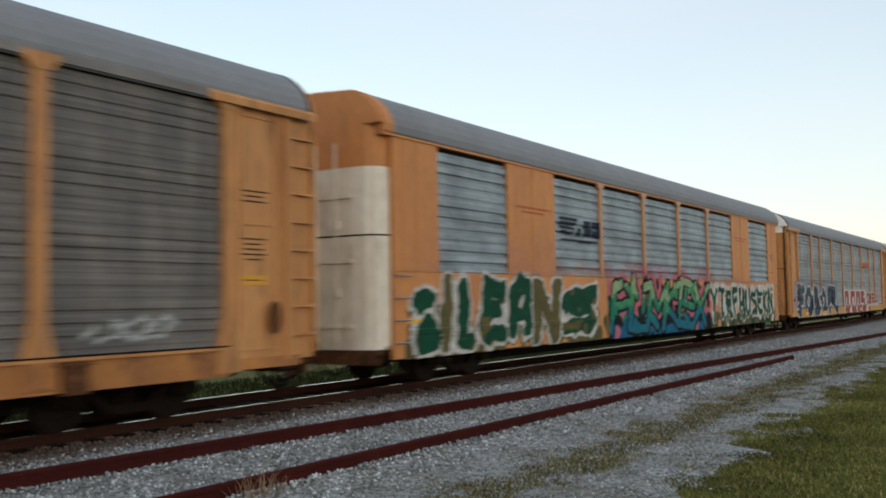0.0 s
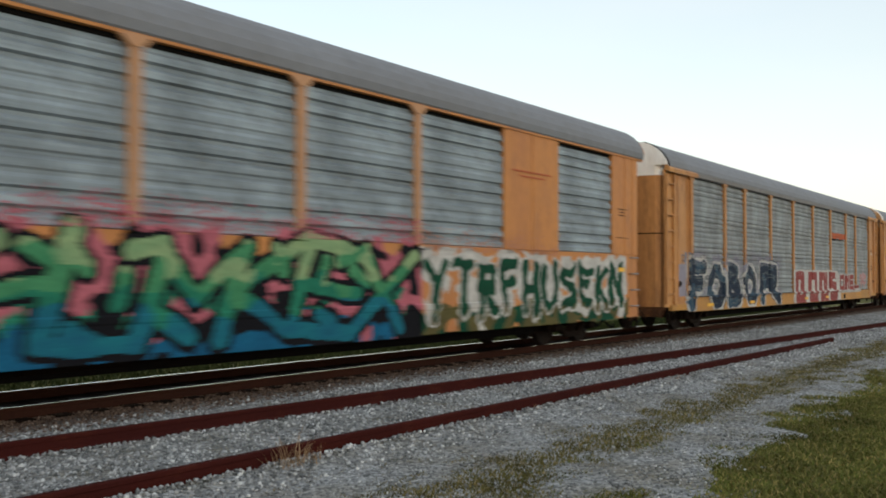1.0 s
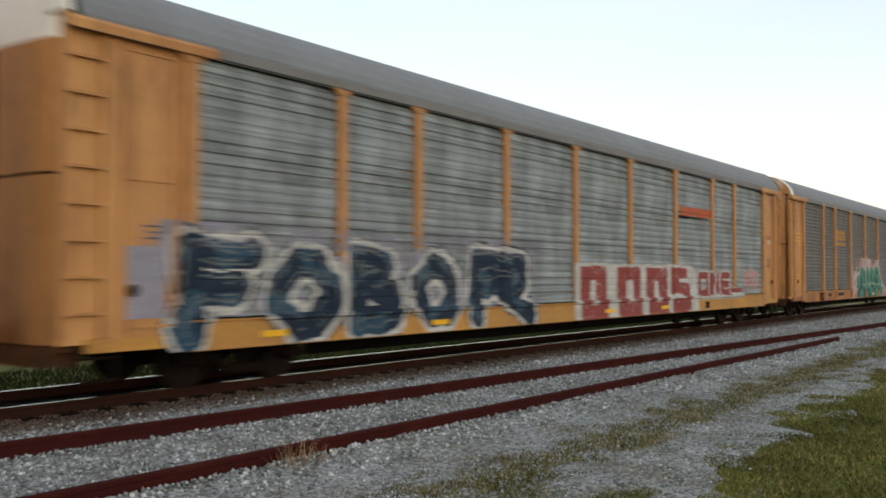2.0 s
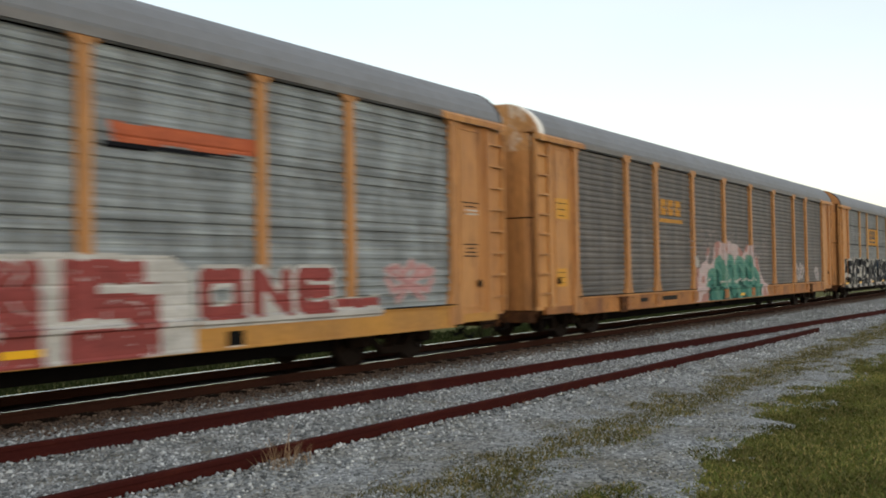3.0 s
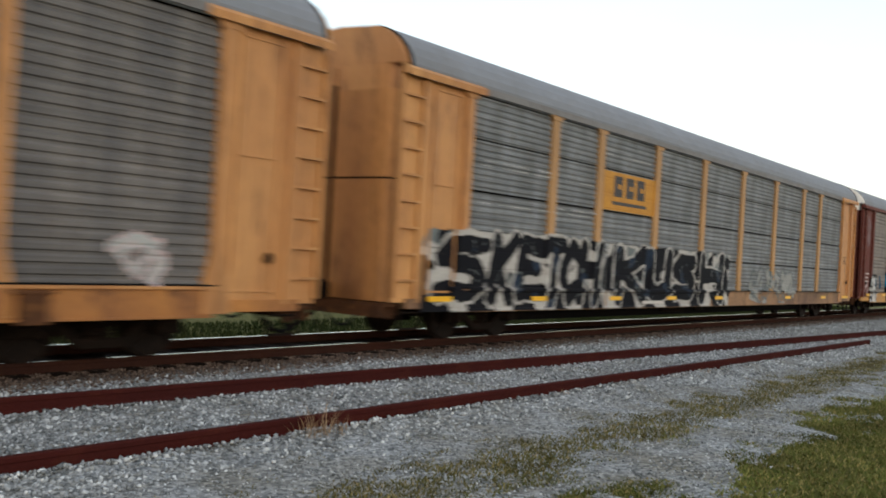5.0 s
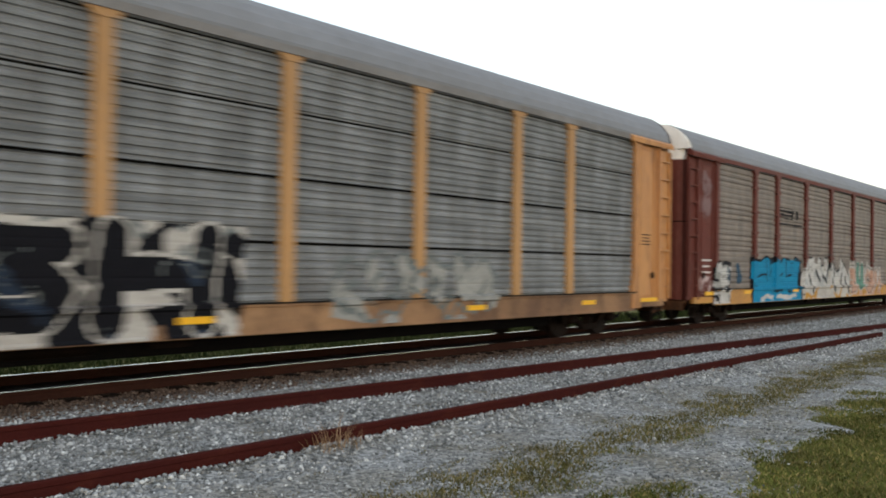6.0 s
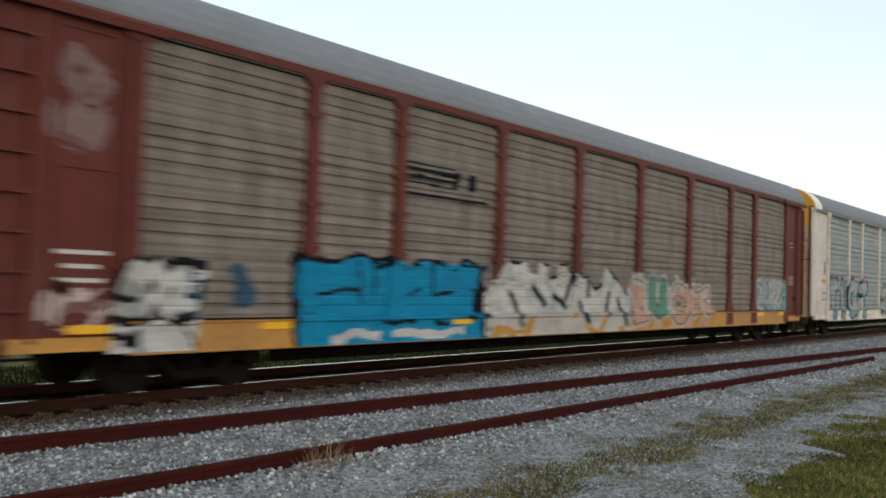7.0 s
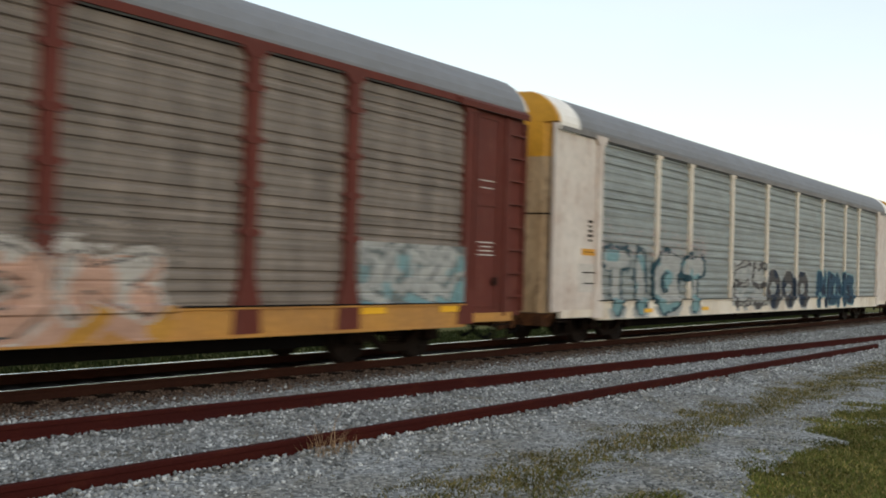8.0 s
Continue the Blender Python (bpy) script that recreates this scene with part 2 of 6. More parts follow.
def ground_material():
    m = bpy.data.materials.new("turf_and_gravel")
    m.use_nodes = True
    N, L = m.node_tree.nodes, m.node_tree.links
    bsdf = N["Principled BSDF"]
    bsdf.inputs["Roughness"].default_value = 0.95
    bsdf.inputs["Specular IOR Level"].default_value = 0.05
    tc = N.new("ShaderNodeTexCoord")
    small = N.new("ShaderNodeTexNoise")
    small.inputs["Scale"].default_value, small.inputs["Detail"].default_value = 9, 6
    L.new(tc.outputs["Object"], small.inputs[0])
    turf = N.new("ShaderNodeValToRGB")
    turf.color_ramp.elements[0].position, turf.color_ramp.elements[1].position = 0.35, 0.68
    turf.color_ramp.elements[0].color, turf.color_ramp.elements[1].color = (0.06, 0.07, 0.018, 1), (0.15, 0.125, 0.045, 1)
    L.new(small.outputs[0], turf.inputs[0])
    L.new(turf.outputs[0], bsdf.inputs["Base Color"])
    bp = N.new("ShaderNodeBump")
    bp.inputs["Strength"].default_value, bp.inputs["Distance"].default_value = 0.6, 0.04
    L.new(small.outputs[0], bp.inputs["Height"])
    L.new(bp.outputs[0], bsdf.inputs["Normal"])
    return m


def gravel_material():
    m = bpy.data.materials.new("crushed_limestone")
    m.use_nodes = True
    N, L = m.node_tree.nodes, m.node_tree.links
    bsdf = N["Principled BSDF"]
    bsdf.inputs["Roughness"].default_value = 0.9
    bsdf.inputs["Specular IOR Level"].default_value = 0.08
    tc = N.new("ShaderNodeTexCoord")
    cell = N.new("ShaderNodeTexVoronoi")
    cell.inputs["Scale"].default_value = 26
    patch = N.new("ShaderNodeTexNoise")
    patch.inputs["Scale"].default_value, patch.inputs["Detail"].default_value = 1.6, 8
    for n in (cell, patch):
        L.new(tc.outputs["Object"], n.inputs[0])
    r = N.new("ShaderNodeValToRGB")
    r.color_ramp.elements[0].color, r.color_ramp.elements[1].color = (0.12, 0.128, 0.131, 1), (0.42, 0.432, 0.432, 1)
    sep = N.new("ShaderNodeSeparateColor")
    L.new(cell.outputs["Color"], sep.inputs[0])
    L.new(sep.outputs[0], r.inputs[0])
    pr = N.new("ShaderNodeValToRGB")
    pr.color_ramp.elements[0].position, pr.color_ramp.elements[1].position = 0.3, 0.6
    pr.color_ramp.elements[0].color, pr.color_ramp.elements[1].color = (0.7, 0.64, 0.54, 1), (1, 1, 1, 1)
    L.new(patch.outputs[0], pr.inputs[0])
    mx = N.new("ShaderNodeMix")
    mx.data_type, mx.blend_type, mx.inputs[0].default_value = "RGBA", "MULTIPLY", 1.0
    L.new(r.outputs[0], mx.inputs[6])
    L.new(pr.outputs[0], mx.inputs[7])
    # brown brake dust on the stone beside the running track
    sep2 = N.new("ShaderNodeSeparateXYZ")
    L.new(tc.outputs["Object"], sep2.inputs[0])
    wob = N.new("ShaderNodeMath")
    wob.operation, wob.inputs[1].default_value = "MULTIPLY_ADD", 0.5
    L.new(patch.outputs[0], wob.inputs[0])
    L.new(sep2.outputs[1], wob.inputs[2])
    dust = N.new("ShaderNodeMapRange")
    dust.inputs[1].default_value, dust.inputs[2].default_value = YC - 1.55, YC - 0.75
    dust.inputs[3].default_value, dust.inputs[4].default_value = 0.0, 0.92
    L.new(wob.outputs[0], dust.inputs[0])
    md = N.new("ShaderNodeMix")
    md.data_type = "RGBA"
    L.new(dust.outputs[0], md.inputs[0])
    L.new(mx.outputs[2], md.inputs[6])
    md.inputs[7].default_value = (0.06, 0.034, 0.024, 1)
    L.new(md.outputs[2], bsdf.inputs["Base Color"])
    bp = N.new("ShaderNodeBump")
    bp.inputs["Strength"].default_value, bp.inputs["Distance"].default_value, bp.invert = 0.9, 0.03, True
    L.new(cell.outputs["Distance"], bp.inputs["Height"])
    L.new(bp.outputs[0], bsdf.inputs["Normal"])
    return m


M["turf"], M["gravel"] = ground_material(), gravel_material()


def ground_height(x, y):
    """The lie of the land: a flat yard, a low bed under the running track, turf beyond it."""
    z = GRAVEL_Z
    if y > YC + 1.6:
        z -= 0.35 * min(1, (y - YC - 1.6) / 1.2)
    if y < 2.6:
        z -= 0.04 * min(1, (2.6 - y) / 2)
    return z


def make_ground():
    xs = [-900, -400, -200, -100, -60] + [i * 2.0 for i in range(-25, 61)] + [150, 200, 300, 500, 900, 2000]
    ys = [-900, -300, -100, -40, -20, -10, -5, -2] + [i * 0.4 for i in range(0, 40)] + [18, 22, 30, 45, 70, 120, 300, 900, 2500]
    bm = bmesh.new()
    grid = [[bm.verts.new((x, y, ground_height(x, y) - 0.015 + 0.012 * noise.noise((x * 0.7, y * 0.9, 3)))) for y in ys] for x in xs]
    for i in range(len(xs) - 1):
        for j in range(len(ys) - 1):
            bm.faces.new((grid[i][j], grid[i + 1][j], grid[i + 1][j + 1], grid[i][j + 1]))
    g = new("ground", mesh_of("ground", bm, M["turf"], smooth=True))
    tagged(g, "olive green mown turf with dry yellow patches", "ground", kind="structure")


def turf_share(x, y):
    """0 on bare gravel, 1 on full turf: a mown verge, a gravel lane, and a thin weedy strip beside the loose rails."""
    n1 = noise.noise((x * 0.55, y * 1.3, 7.1))
    n2 = noise.noise((x * 1.9, y * 3.2, 1.7)) + 0.5 * noise.noise((x * 5.0, y * 7.0, 4.4))
    edge = 2.05 + 0.165 * x - 0.0042 * x * x if x < 19 else 3.67 + 0.006 * (x - 19)
    verge = (edge - y) / 0.75 + 0.7 * n1 + 0.9 * n2 + 0.4
    mid = 4.22 + 0.018 * x
    strip = 1.5 - abs(y - mid) / 0.55 + 0.3 * n1 + 0.9 * n2
    weeds = 0.22 - abs(y - 4.2) / 6.0 + 0.45 * n1 + 0.5 * n2 + 1.3 * noise.noise((x * 3.0, y * 6.5, 2.6))
    far = (y - (YC + 2.1)) / 0.5 + n1
    return max(0.0, min(1.0, max(verge, min(strip, 1.0) * 0.86, min(weeds, 0.5), far)))


def heap(x, y):
    """Stone banked against the loose rails and the running rail."""
    a = max(0.0, 1 - abs(y - (6.277 - 0.015 * x)) / 0.5) * (0.05 if x < 25.3 else 0)
    b = max(0.0, 1 - abs(y - (8.746 - 0.066 * x)) / 0.4) * 0.012
    return max(a, b, 0.045 * max(0.0, min(1.0, (y - YC + 1.5) / 0.6)))


def make_gravel_bed():
    """The stone bed: open where turf has grown over it."""
    step = 0.2
    nx, ny = int(110 / step), int(13.0 / step)
    xs, ys = np.arange(nx + 1) * step - 25.0, np.arange(ny + 1) * step + 0.6
    bm = bmesh.new()
    share = [[turf_share(x, y) for y in ys] for x in xs]
    vs = {}

    def vert(i, j):
        if (i, j) not in vs:
            x, y = xs[i], ys[j]
            lift = 0.02 - 0.028 * share[i][j] - 0.05 * max(0.0, share[i][j] - 0.87) / 0.13 + heap(x, y) + 0.012 * noise.noise((x * 2, y * 2, 5))
            vs[i, j] = bm.verts.new((x, y, ground_height(x, y) + lift))
        return vs[i, j]
    for i in range(nx):
        for j in range(ny):
            if min(share[i][j], share[i + 1][j], share[i][j + 1], share[i + 1][j + 1]) < 0.93:
                bm.faces.new((vert(i, j), vert(i + 1, j), vert(i + 1, j + 1), vert(i, j + 1)))
    tagged(new("gravel_bed", mesh_of("gravel_bed", bm, M["gravel"], smooth=True)), "pale grey crushed limestone bed under the rails", "gravel", kind="structure")
    bm = bmesh.new()
    for x0, x1 in ((-900, -25), (85, 900)):
        v = [bm.verts.new(p) for p in ((x0, 3.9, GRAVEL_Z + 0.01), (x1, 3.9, GRAVEL_Z + 0.01), (x1, YC + 1.9, GRAVEL_Z + 0.01), (x0, YC + 1.9, GRAVEL_Z + 0.01))]
        bm.faces.new(v)
    tagged(new("gravel_bed", mesh_of("gravel_bed", bm, M["gravel"])), "pale grey crushed limestone bed running on along the track", "gravel", kind="structure")


def make_trackbed():
    """Grimy stone between and beside the running rails, coloured for the train's shade."""
    step = 0.25
    ys = [YC - 0.80, YC - 0.78, YC - 0.72, YC - 0.4, YC, YC + 0.4, YC + 0.8, YC + 1.2]
    bm = bmesh.new()
    rows = []
    for i in range(600):
        x = -40 + i * step
        rows.append([bm.verts.new((x, y + 0, (GRAVEL_Z - 0.01 if j in (0, 7) else -0.14) + 0.012 * noise.noise((x * 3, y * 3, 8)))) for j, y in enumerate(ys)])
    for a, b in zip(rows, rows[1:]):
        for j in range(len(ys) - 1):
            bm.faces.new((a[j], b[j], b[j + 1], a[j + 1]))
    tagged(new("trackbed", mesh_of("trackbed", bm, M["shaded_stone"], smooth=True)), "grimy stone bed between the running rails, coloured near black for shade", "trackbed", kind="structure")


# near-black colour puts the shade under the train into the stone
M["shaded_stone"] = mat("shaded_stone", (0.014, 0.01, 0.008), 0.9, spec=0.05, vary=0.5, scale=3, fine=34, bump=0.8, tint=(0.012, 0.01, 0.009), stain=(0.03, 0.018, 0.012), stain_amt=0.5)
make_ground()
make_gravel_bed()
make_trackbed()


# ---------------------------------------------------------------- rails
def rail_bm(x0, y0, x1, y1, top, half, step=6.0, shine=-1):
    """A bar with the mirrored outline half, laid from (x0, y0) to (x1, y1); the face at index shine is polished."""
    prof = half + [(-a, b) for a, b in half[::-1]]
    bm = bmesh.new()
    n = max(2, int(abs(x1 - x0) / step))
    rings = []
    for i in range(n + 1):
        t = i / n
        x, y = x0 + (x1 - x0) * t, y0 + (y1 - y0) * t
        wob = 0.006 * math.sin(x * 0.9) if abs(y0 - y1) > 0.01 else 0
        rings.append([bm.verts.new((x, y + a + wob, top + b)) for a, b in prof])
    k = len(prof)
    for i in range(n):
        for j in range(k):
            f = bm.faces.new((rings[i][j], rings[i + 1][j], rings[i + 1][(j + 1) % k], rings[i][(j + 1) % k]))
            f.material_index = 1 if j == shine else 0
    bm.faces.new(rings[0][::-1])
    bm.faces.new(rings[-1])
    return bm


def make_rail(x0, y0, x1, y1, top, step, web, steel, crown, crown_width, label, group):
    """A flat-bottomed rail: foot and web in one bar, the head on top of it."""
    low = [(0.070, -0.175), (0.070, -0.163), (0.012 + web, -0.145), (web, -0.125), (web, -0.05)]
    high = [(0.030, -0.050), (0.037, -0.040), (0.037, -0.010), (0.033, -0.003), (crown_width, 0.0)]
    ob = new("rail", mesh_of("rail", rail_bm(x0, y0, x1, y1, top, low, step), steel))
    part("head", rail_bm(x0, y0, x1, y1, top, high, step, 4), [steel, crown], ob)
    tagged(ob, label, "rail", group)


def make_rails():
    for off, shine in ((-0.75, 0.016), (0.75, 0.026)):
        make_rail(-300, YC + off, 500, YC + off, 0.0, 10, 0.026, M["web"], M["polish"], shine, "steel running rail with a bright polished head and rusty web", "rails of the running track")
    make_rail(-60, 6.277 + 0.015 * 60, 25.6, 6.277 - 0.015 * 25.6, -0.02, 3, 0.028, M["rust"], M["rust"], 0.030, "rust-red spare rail lying in gravel, ending short", "rails lying in the gravel")
    make_rail(-60, 8.746 + 0.066 * 60, 62, 8.746 - 0.066 * 62, -0.02, 3, 0.028, M["rust"], M["rust"], 0.030, "long rust-red rail lying in pale gravel", "rails lying in the gravel")


make_rails()

# ---------------------------------------------------------------- the train: shared shapes
HL = 13.9                         # half a car's body
POSTS = (-9.15, -7.2, -4.33, -1.44, 1.44, 4.33, 7.2, 9.15)
SCREEN_END = 12.05
SILL_LO, SILL_HI, SIDE_TOP = 0.58, 0.97, 4.47
FACE = 1.46                       # the screens' outer face, from the car's middle
CACHE = {}


def shared(key, make, material, bevel=0.0, smooth=False):
    k = (key, tuple(m.name for m in material) if isinstance(material, (list, tuple)) else material.name)
    if k not in CACHE:
        CACHE[k] = mesh_of(key if isinstance(key, str) else key[0], make(), material, bevel, smooth)
    return CACHE[k]


def rib(z, pitch, depth):
    """Depth of the pressed ribs at height z: flat lands, sloped flanks, narrow valleys."""
    u = (z / pitch) % 1.0
    if pitch > 0.14 and (math.floor(z / pitch) * pitch / 0.93) % 1.0 > 0.58:
        depth *= 0.3                 # the ribs come in groups, with flatter bands between
    if u < 0.42:
        return 0.0
    if u < 0.64:
        return depth * (u - 0.42) / 0.22
    if u < 0.86:
        return depth
    return depth * (1 - (u - 0.86) / 0.14)


def screen_bm(w, z0, z1, pitch, depth):
    """A pressed steel screen w wide: ribs run along the car."""
    bm = bmesh.new()
    zs = [z0]
    k = math.floor(z0 / pitch)
    while k * pitch < z1:
        for u in (0.0, 0.42, 0.64, 0.86):
            z = (k + u) * pitch
            if z0 < z < z1:
                zs.append(z)
        k += 1
    zs.append(z1)
    outline = [(-FACE + rib(z, pitch, depth), z) for z in zs]
    back = [(-FACE + depth + 0.012, z1), (-FACE + depth + 0.012, z0)]
    prism(bm, outline + back, "x", -w / 2, w / 2)
    return bm


def post_bm(lo, hi, w=0.19, gusset=True):
    """A side post: a flat-faced hat section with a flared foot and a small head plate."""
    bm = bmesh.new()
    if gusset:
        prism(bm, [(-w / 2 - 0.13, lo), (w / 2 + 0.13, lo), (w / 2 + 0.1, lo + 0.42), (w / 2, lo + 0.8), (w / 2, hi), (-w / 2, hi), (-w / 2, lo + 0.8), (-w / 2 - 0.1, lo + 0.42)], "y", -FACE - 0.075, -FACE + 0.03)
        prism(bm, [(-w / 2 - 0.14, hi - 0.02), (-w / 2 - 0.02, hi - 0.16), (w / 2 + 0.02, hi - 0.16), (w / 2 + 0.14, hi - 0.02), (w / 2 + 0.14, hi + 0.04), (-w / 2 - 0.14, hi + 0.04)], "y", -FACE - 0.083, -FACE + 0.02)
    else:
        box(bm, -w / 2, w / 2, -FACE - 0.05, -FACE + 0.03, lo, hi)
        prism(bm, [(-w / 2 - 0.13, hi - 0.02), (-w / 2 - 0.01, hi - 0.13), (w / 2 + 0.01, hi - 0.13), (w / 2 + 0.13, hi - 0.02), (w / 2 + 0.13, hi + 0.03), (-w / 2 - 0.13, hi + 0.03)], "y", -FACE - 0.062, -FACE + 0.02)
    return bm


def bracket_bm():
    bm = bmesh.new()
    prism(bm, [(-0.19, 0.0), (-0.12, -0.05), (0.12, -0.05), (0.19, 0.0), (0.17, 0.05), (-0.17, 0.05)], "y", -FACE - 0.088, -FACE - 0.01)
    return bm


ROOF = [(-1.53, 4.47), (-1.54, 4.60), (-1.50, 4.74), (-1.40, 4.90), (-1.24, 5.06), (-1.06, 5.18), (-0.86, 5.26), (0.0, 5.32)]


def roof_bm(half):
    ring = ROOF + [(-y, z) for y, z in ROOF[-2::-1]]
    inner = [(y * 0.97, z - 0.05) for y, z in ring[::-1]]
    bm = bmesh.new()
    prism(bm, ring + inner, "x", -half, half)
    return bm


def roof_cap_bm(length):
    """A painted band over the end of the roof."""
    ring = [(y * 1.004, z + 0.006) for y, z in ROOF] + [(-y * 1.004, z + 0.006) for y, z in ROOF[-2::-1]]
    inner = [(y * 0.97, z - 0.05) for y, z in ring[::-1]]
    bm = bmesh.new()
    prism(bm, ring + inner, "x", HL - 0.09 - length, HL - 0.09)
    return bm


def sill_bm(x0, x1, lo, hi):
    """Side girder: a channel with a lip above and below."""
    bm = bmesh.new()
    f = -FACE
    prism(bm, [(f + 0.06, lo - 0.03), (f + 0.06, hi), (f - 0.085, hi), (f - 0.085, hi - 0.04), (f - 0.055, hi - 0.045), (f - 0.055, lo), (f - 0.075, lo), (f - 0.075, lo - 0.03)], "x", x0, x1)
    return bm


def ladder_bm(lo, hi, n):
    bm = bmesh.new()
    for i in range(n):
        z = lo + (hi - lo) * (i + 0.5) / n
        prism(bm, [(-FACE - 0.055, z), (-FACE + 0.02, z), (-FACE + 0.02, z + 0.012), (-FACE - 0.045, z + 0.014), (-FACE - 0.055, z + 0.035)], "x", -0.25, 0.25)
    for s in (-0.27, 0.27):
        box(bm, s - 0.025, s + 0.025, -FACE - 0.06, -FACE + 0.0, lo - 0.05, hi + 0.05)
    return bm


def door_bm(z0, z1, grow=0.0):
    """One leaf of the folding end doors, with a rounded outer corner; the leaf on the -y side of the +x end."""
    plan = [(13.25, -1.40 - grow), (13.5, -1.385 - grow), (13.66 + grow, -1.31), (13.75 + grow, -1.16), (13.79 + grow, -0.9), (13.80 + grow, -0.03), (13.72, -0.03), (13.70, -0.9), (13.62, -1.2), (13.25, -1.32)]
    bm = bmesh.new()
    prism(bm, [(x + 0.13, y) for x, y in plan], "z", z0, z1)
    return bm


def door_trim_bm(z0, z1):
    """Hinge straps, lock rods and a ledge on the door leaf."""
    bm = bmesh.new()
    for z in (z0 + 0.35, z0 + 1.5, z0 + 2.65):
        box(bm, 13.92, 13.96, -0.92, -0.10, z, z + 0.06)
    for y in (-0.10, -0.55):
        tube(bm, (13.96, y, z0 + 0.1), (13.96, y, z1 - 0.1), 0.018, 8)
    for z in (z0 + 0.9, z0 + 2.1):
        box(bm, 13.93, 13.99, -0.62, -0.48, z, z + 0.16)
    return bm


def sideframe_bm():
    """A cast truck side frame: arched ends over the axle boxes, a window for the springs."""
    bm = bmesh.new()
    prism(bm, [(-1.15, 0.32), (-1.15, 0.56), (-0.7, 0.66), (-0.3, 0.74), (0.3, 0.74), (0.7, 0.66), (1.15, 0.56), (1.15, 0.32), (0.98, 0.32), (0.95, 0.48), (0.72, 0.5), (0.42, 0.60), (-0.42, 0.60), (-0.72, 0.5), (-0.95, 0.48), (-0.98, 0.32)], "y", -0.07, 0.07)
    prism(bm, [(-0.72, 0.48), (-0.3, 0.16), (0.3, 0.16), (0.72, 0.48), (0.58, 0.52), (0.26, 0.28), (-0.26, 0.28), (-0.58, 0.52)], "y", -0.065, 0.065)
    for s in (-0.85, 0.85):
        bmesh.ops.create_cone(bm, cap_ends=True, segments=14, radius1=0.13, radius2=0.11, depth=0.16, matrix=Matrix.Translation((s, -0.06, 0.42)) @ Matrix.Rotation(math.pi / 2, 4, "X"))
        box(bm, s - 0.15, s + 0.15, -0.09, 0.07, 0.46, 0.56)
    return bm


def spring_bm():
    """A nest of coils, turned as one ridged column."""
    bm = bmesh.new()
    rings = []
    for i in range(13):
        r = 0.17 if i % 2 == 0 else 0.135
        rings.append([bm.verts.new((math.cos(a * math.pi / 6) * r * 1.2, math.sin(a * math.pi / 6) * r * 0.55, 0.28 + i * 0.026)) for a in range(12)])
    for a, b in zip(rings, rings[1:]):
        for k in range(12):
            bm.faces.new((a[k], a[(k + 1) % 12], b[(k + 1) % 12], b[k]))
    bm.faces.new(rings[0][::-1])
    bm.faces.new(rings[-1])
    return bm


def wheelset_bm():
    """Two flanged wheels on an axle along y, about its own middle."""
    bm = bmesh.new()
    rot = Matrix.Rotation(math.pi / 2, 4, "X")
    for s in (-1, 1):
        for r, d, y in ((0.42, 0.115, 0.77), (0.45, 0.03, 0.70), (0.12, 0.2, 0.77)):
            bmesh.ops.create_cone(bm, cap_ends=True, segments=32 if r > 0.2 else 14, radius1=r, radius2=r, depth=d, matrix=Matrix.Translation((0, s * y, 0)) @ rot)
        for k in range(4):
            a = k * math.pi / 2
            c = Vector((math.cos(a) * 0.26, s * 0.832, math.sin(a) * 0.26))
            bmesh.ops.create_cone(bm, cap_ends=True, segments=8, radius1=0.045, radius2=0.04, depth=0.016, matrix=Matrix.Translation(c) @ rot)
    tube(bm, (0, -0.95, 0), (0, 0.95, 0), 0.07, 12)
    return bm


def hose_bm(x, side):
    bm = bmesh.new()
    pts = [(x, side * 0.32, 0.62), (x + 0.18, side * 0.36, 0.40), (x + 0.4, side * 0.4, 0.24), (x + 0.66, side * 0.38, 0.18), (x + 0.86, side * 0.3, 0.26)]
    for a, b in zip(pts, pts[1:]):
        tube(bm, a, b, 0.034, 8)
    return bm


def coupler_bm():
    bm = bmesh.new()
    box(bm, 12.9, 14.15, -0.11, 0.11, 0.72, 0.98)
    prism(bm, [(14.1, -0.16), (14.5, -0.2), (14.62, -0.06), (14.5, 0.05), (14.38, 0.0), (14.36, 0.18), (14.1, 0.16)], "z", 0.68, 1.02)
    box(bm, 13.2, 13.75, -0.55, 0.55, 0.62, 0.72)
    return bm


def underframe_bm():
    bm = bmesh.new()
    box(bm, -13.3, 13.3, -0.30, 0.30, 0.52, 0.86)
    box(bm, -13.4, 13.4, -1.38, 1.38, 0.84, 0.92)
    x = -9.15
    while x <= 9.2:
        box(bm, x - 0.08, x + 0.08, -1.38, 1.38, 0.62, 0.85)
        x += 1.83
    return bm


def brake_gear_bm():
    """Air tank, brake cylinder and piping hung below the floor."""
    bm = bmesh.new()
    tube(bm, (-2.6, -0.85, 0.55), (-1.2, -0.85, 0.55), 0.2, 14)
    tube(bm, (0.8, -0.7, 0.55), (1.5, -0.7, 0.55), 0.14, 12)
    tube(bm, (-8.0, -0.95, 0.6), (8.0, -0.95, 0.6), 0.025, 8)
    box(bm, -0.4, 0.2, -1.0, -0.6, 0.4, 0.8)
    return bm

# ---------------------------------------------------------------- the train: cars
TRUCK_AT = 10.75
WHEELS = []                       # wheelsets, to be turned in motions()
CARS = []


def two_sides(name, me, car, x=0.0, label="", z=0.0):
    """The same part on the near side and, turned round, on the far side."""
    a = part(name, me, None, car, label)
    a.matrix_basis = pose(x, 0, z)
    b = part(name, me, None, car, label)
    b.matrix_basis = pose(-x, 0, z, 0, 0, 180)
    return a


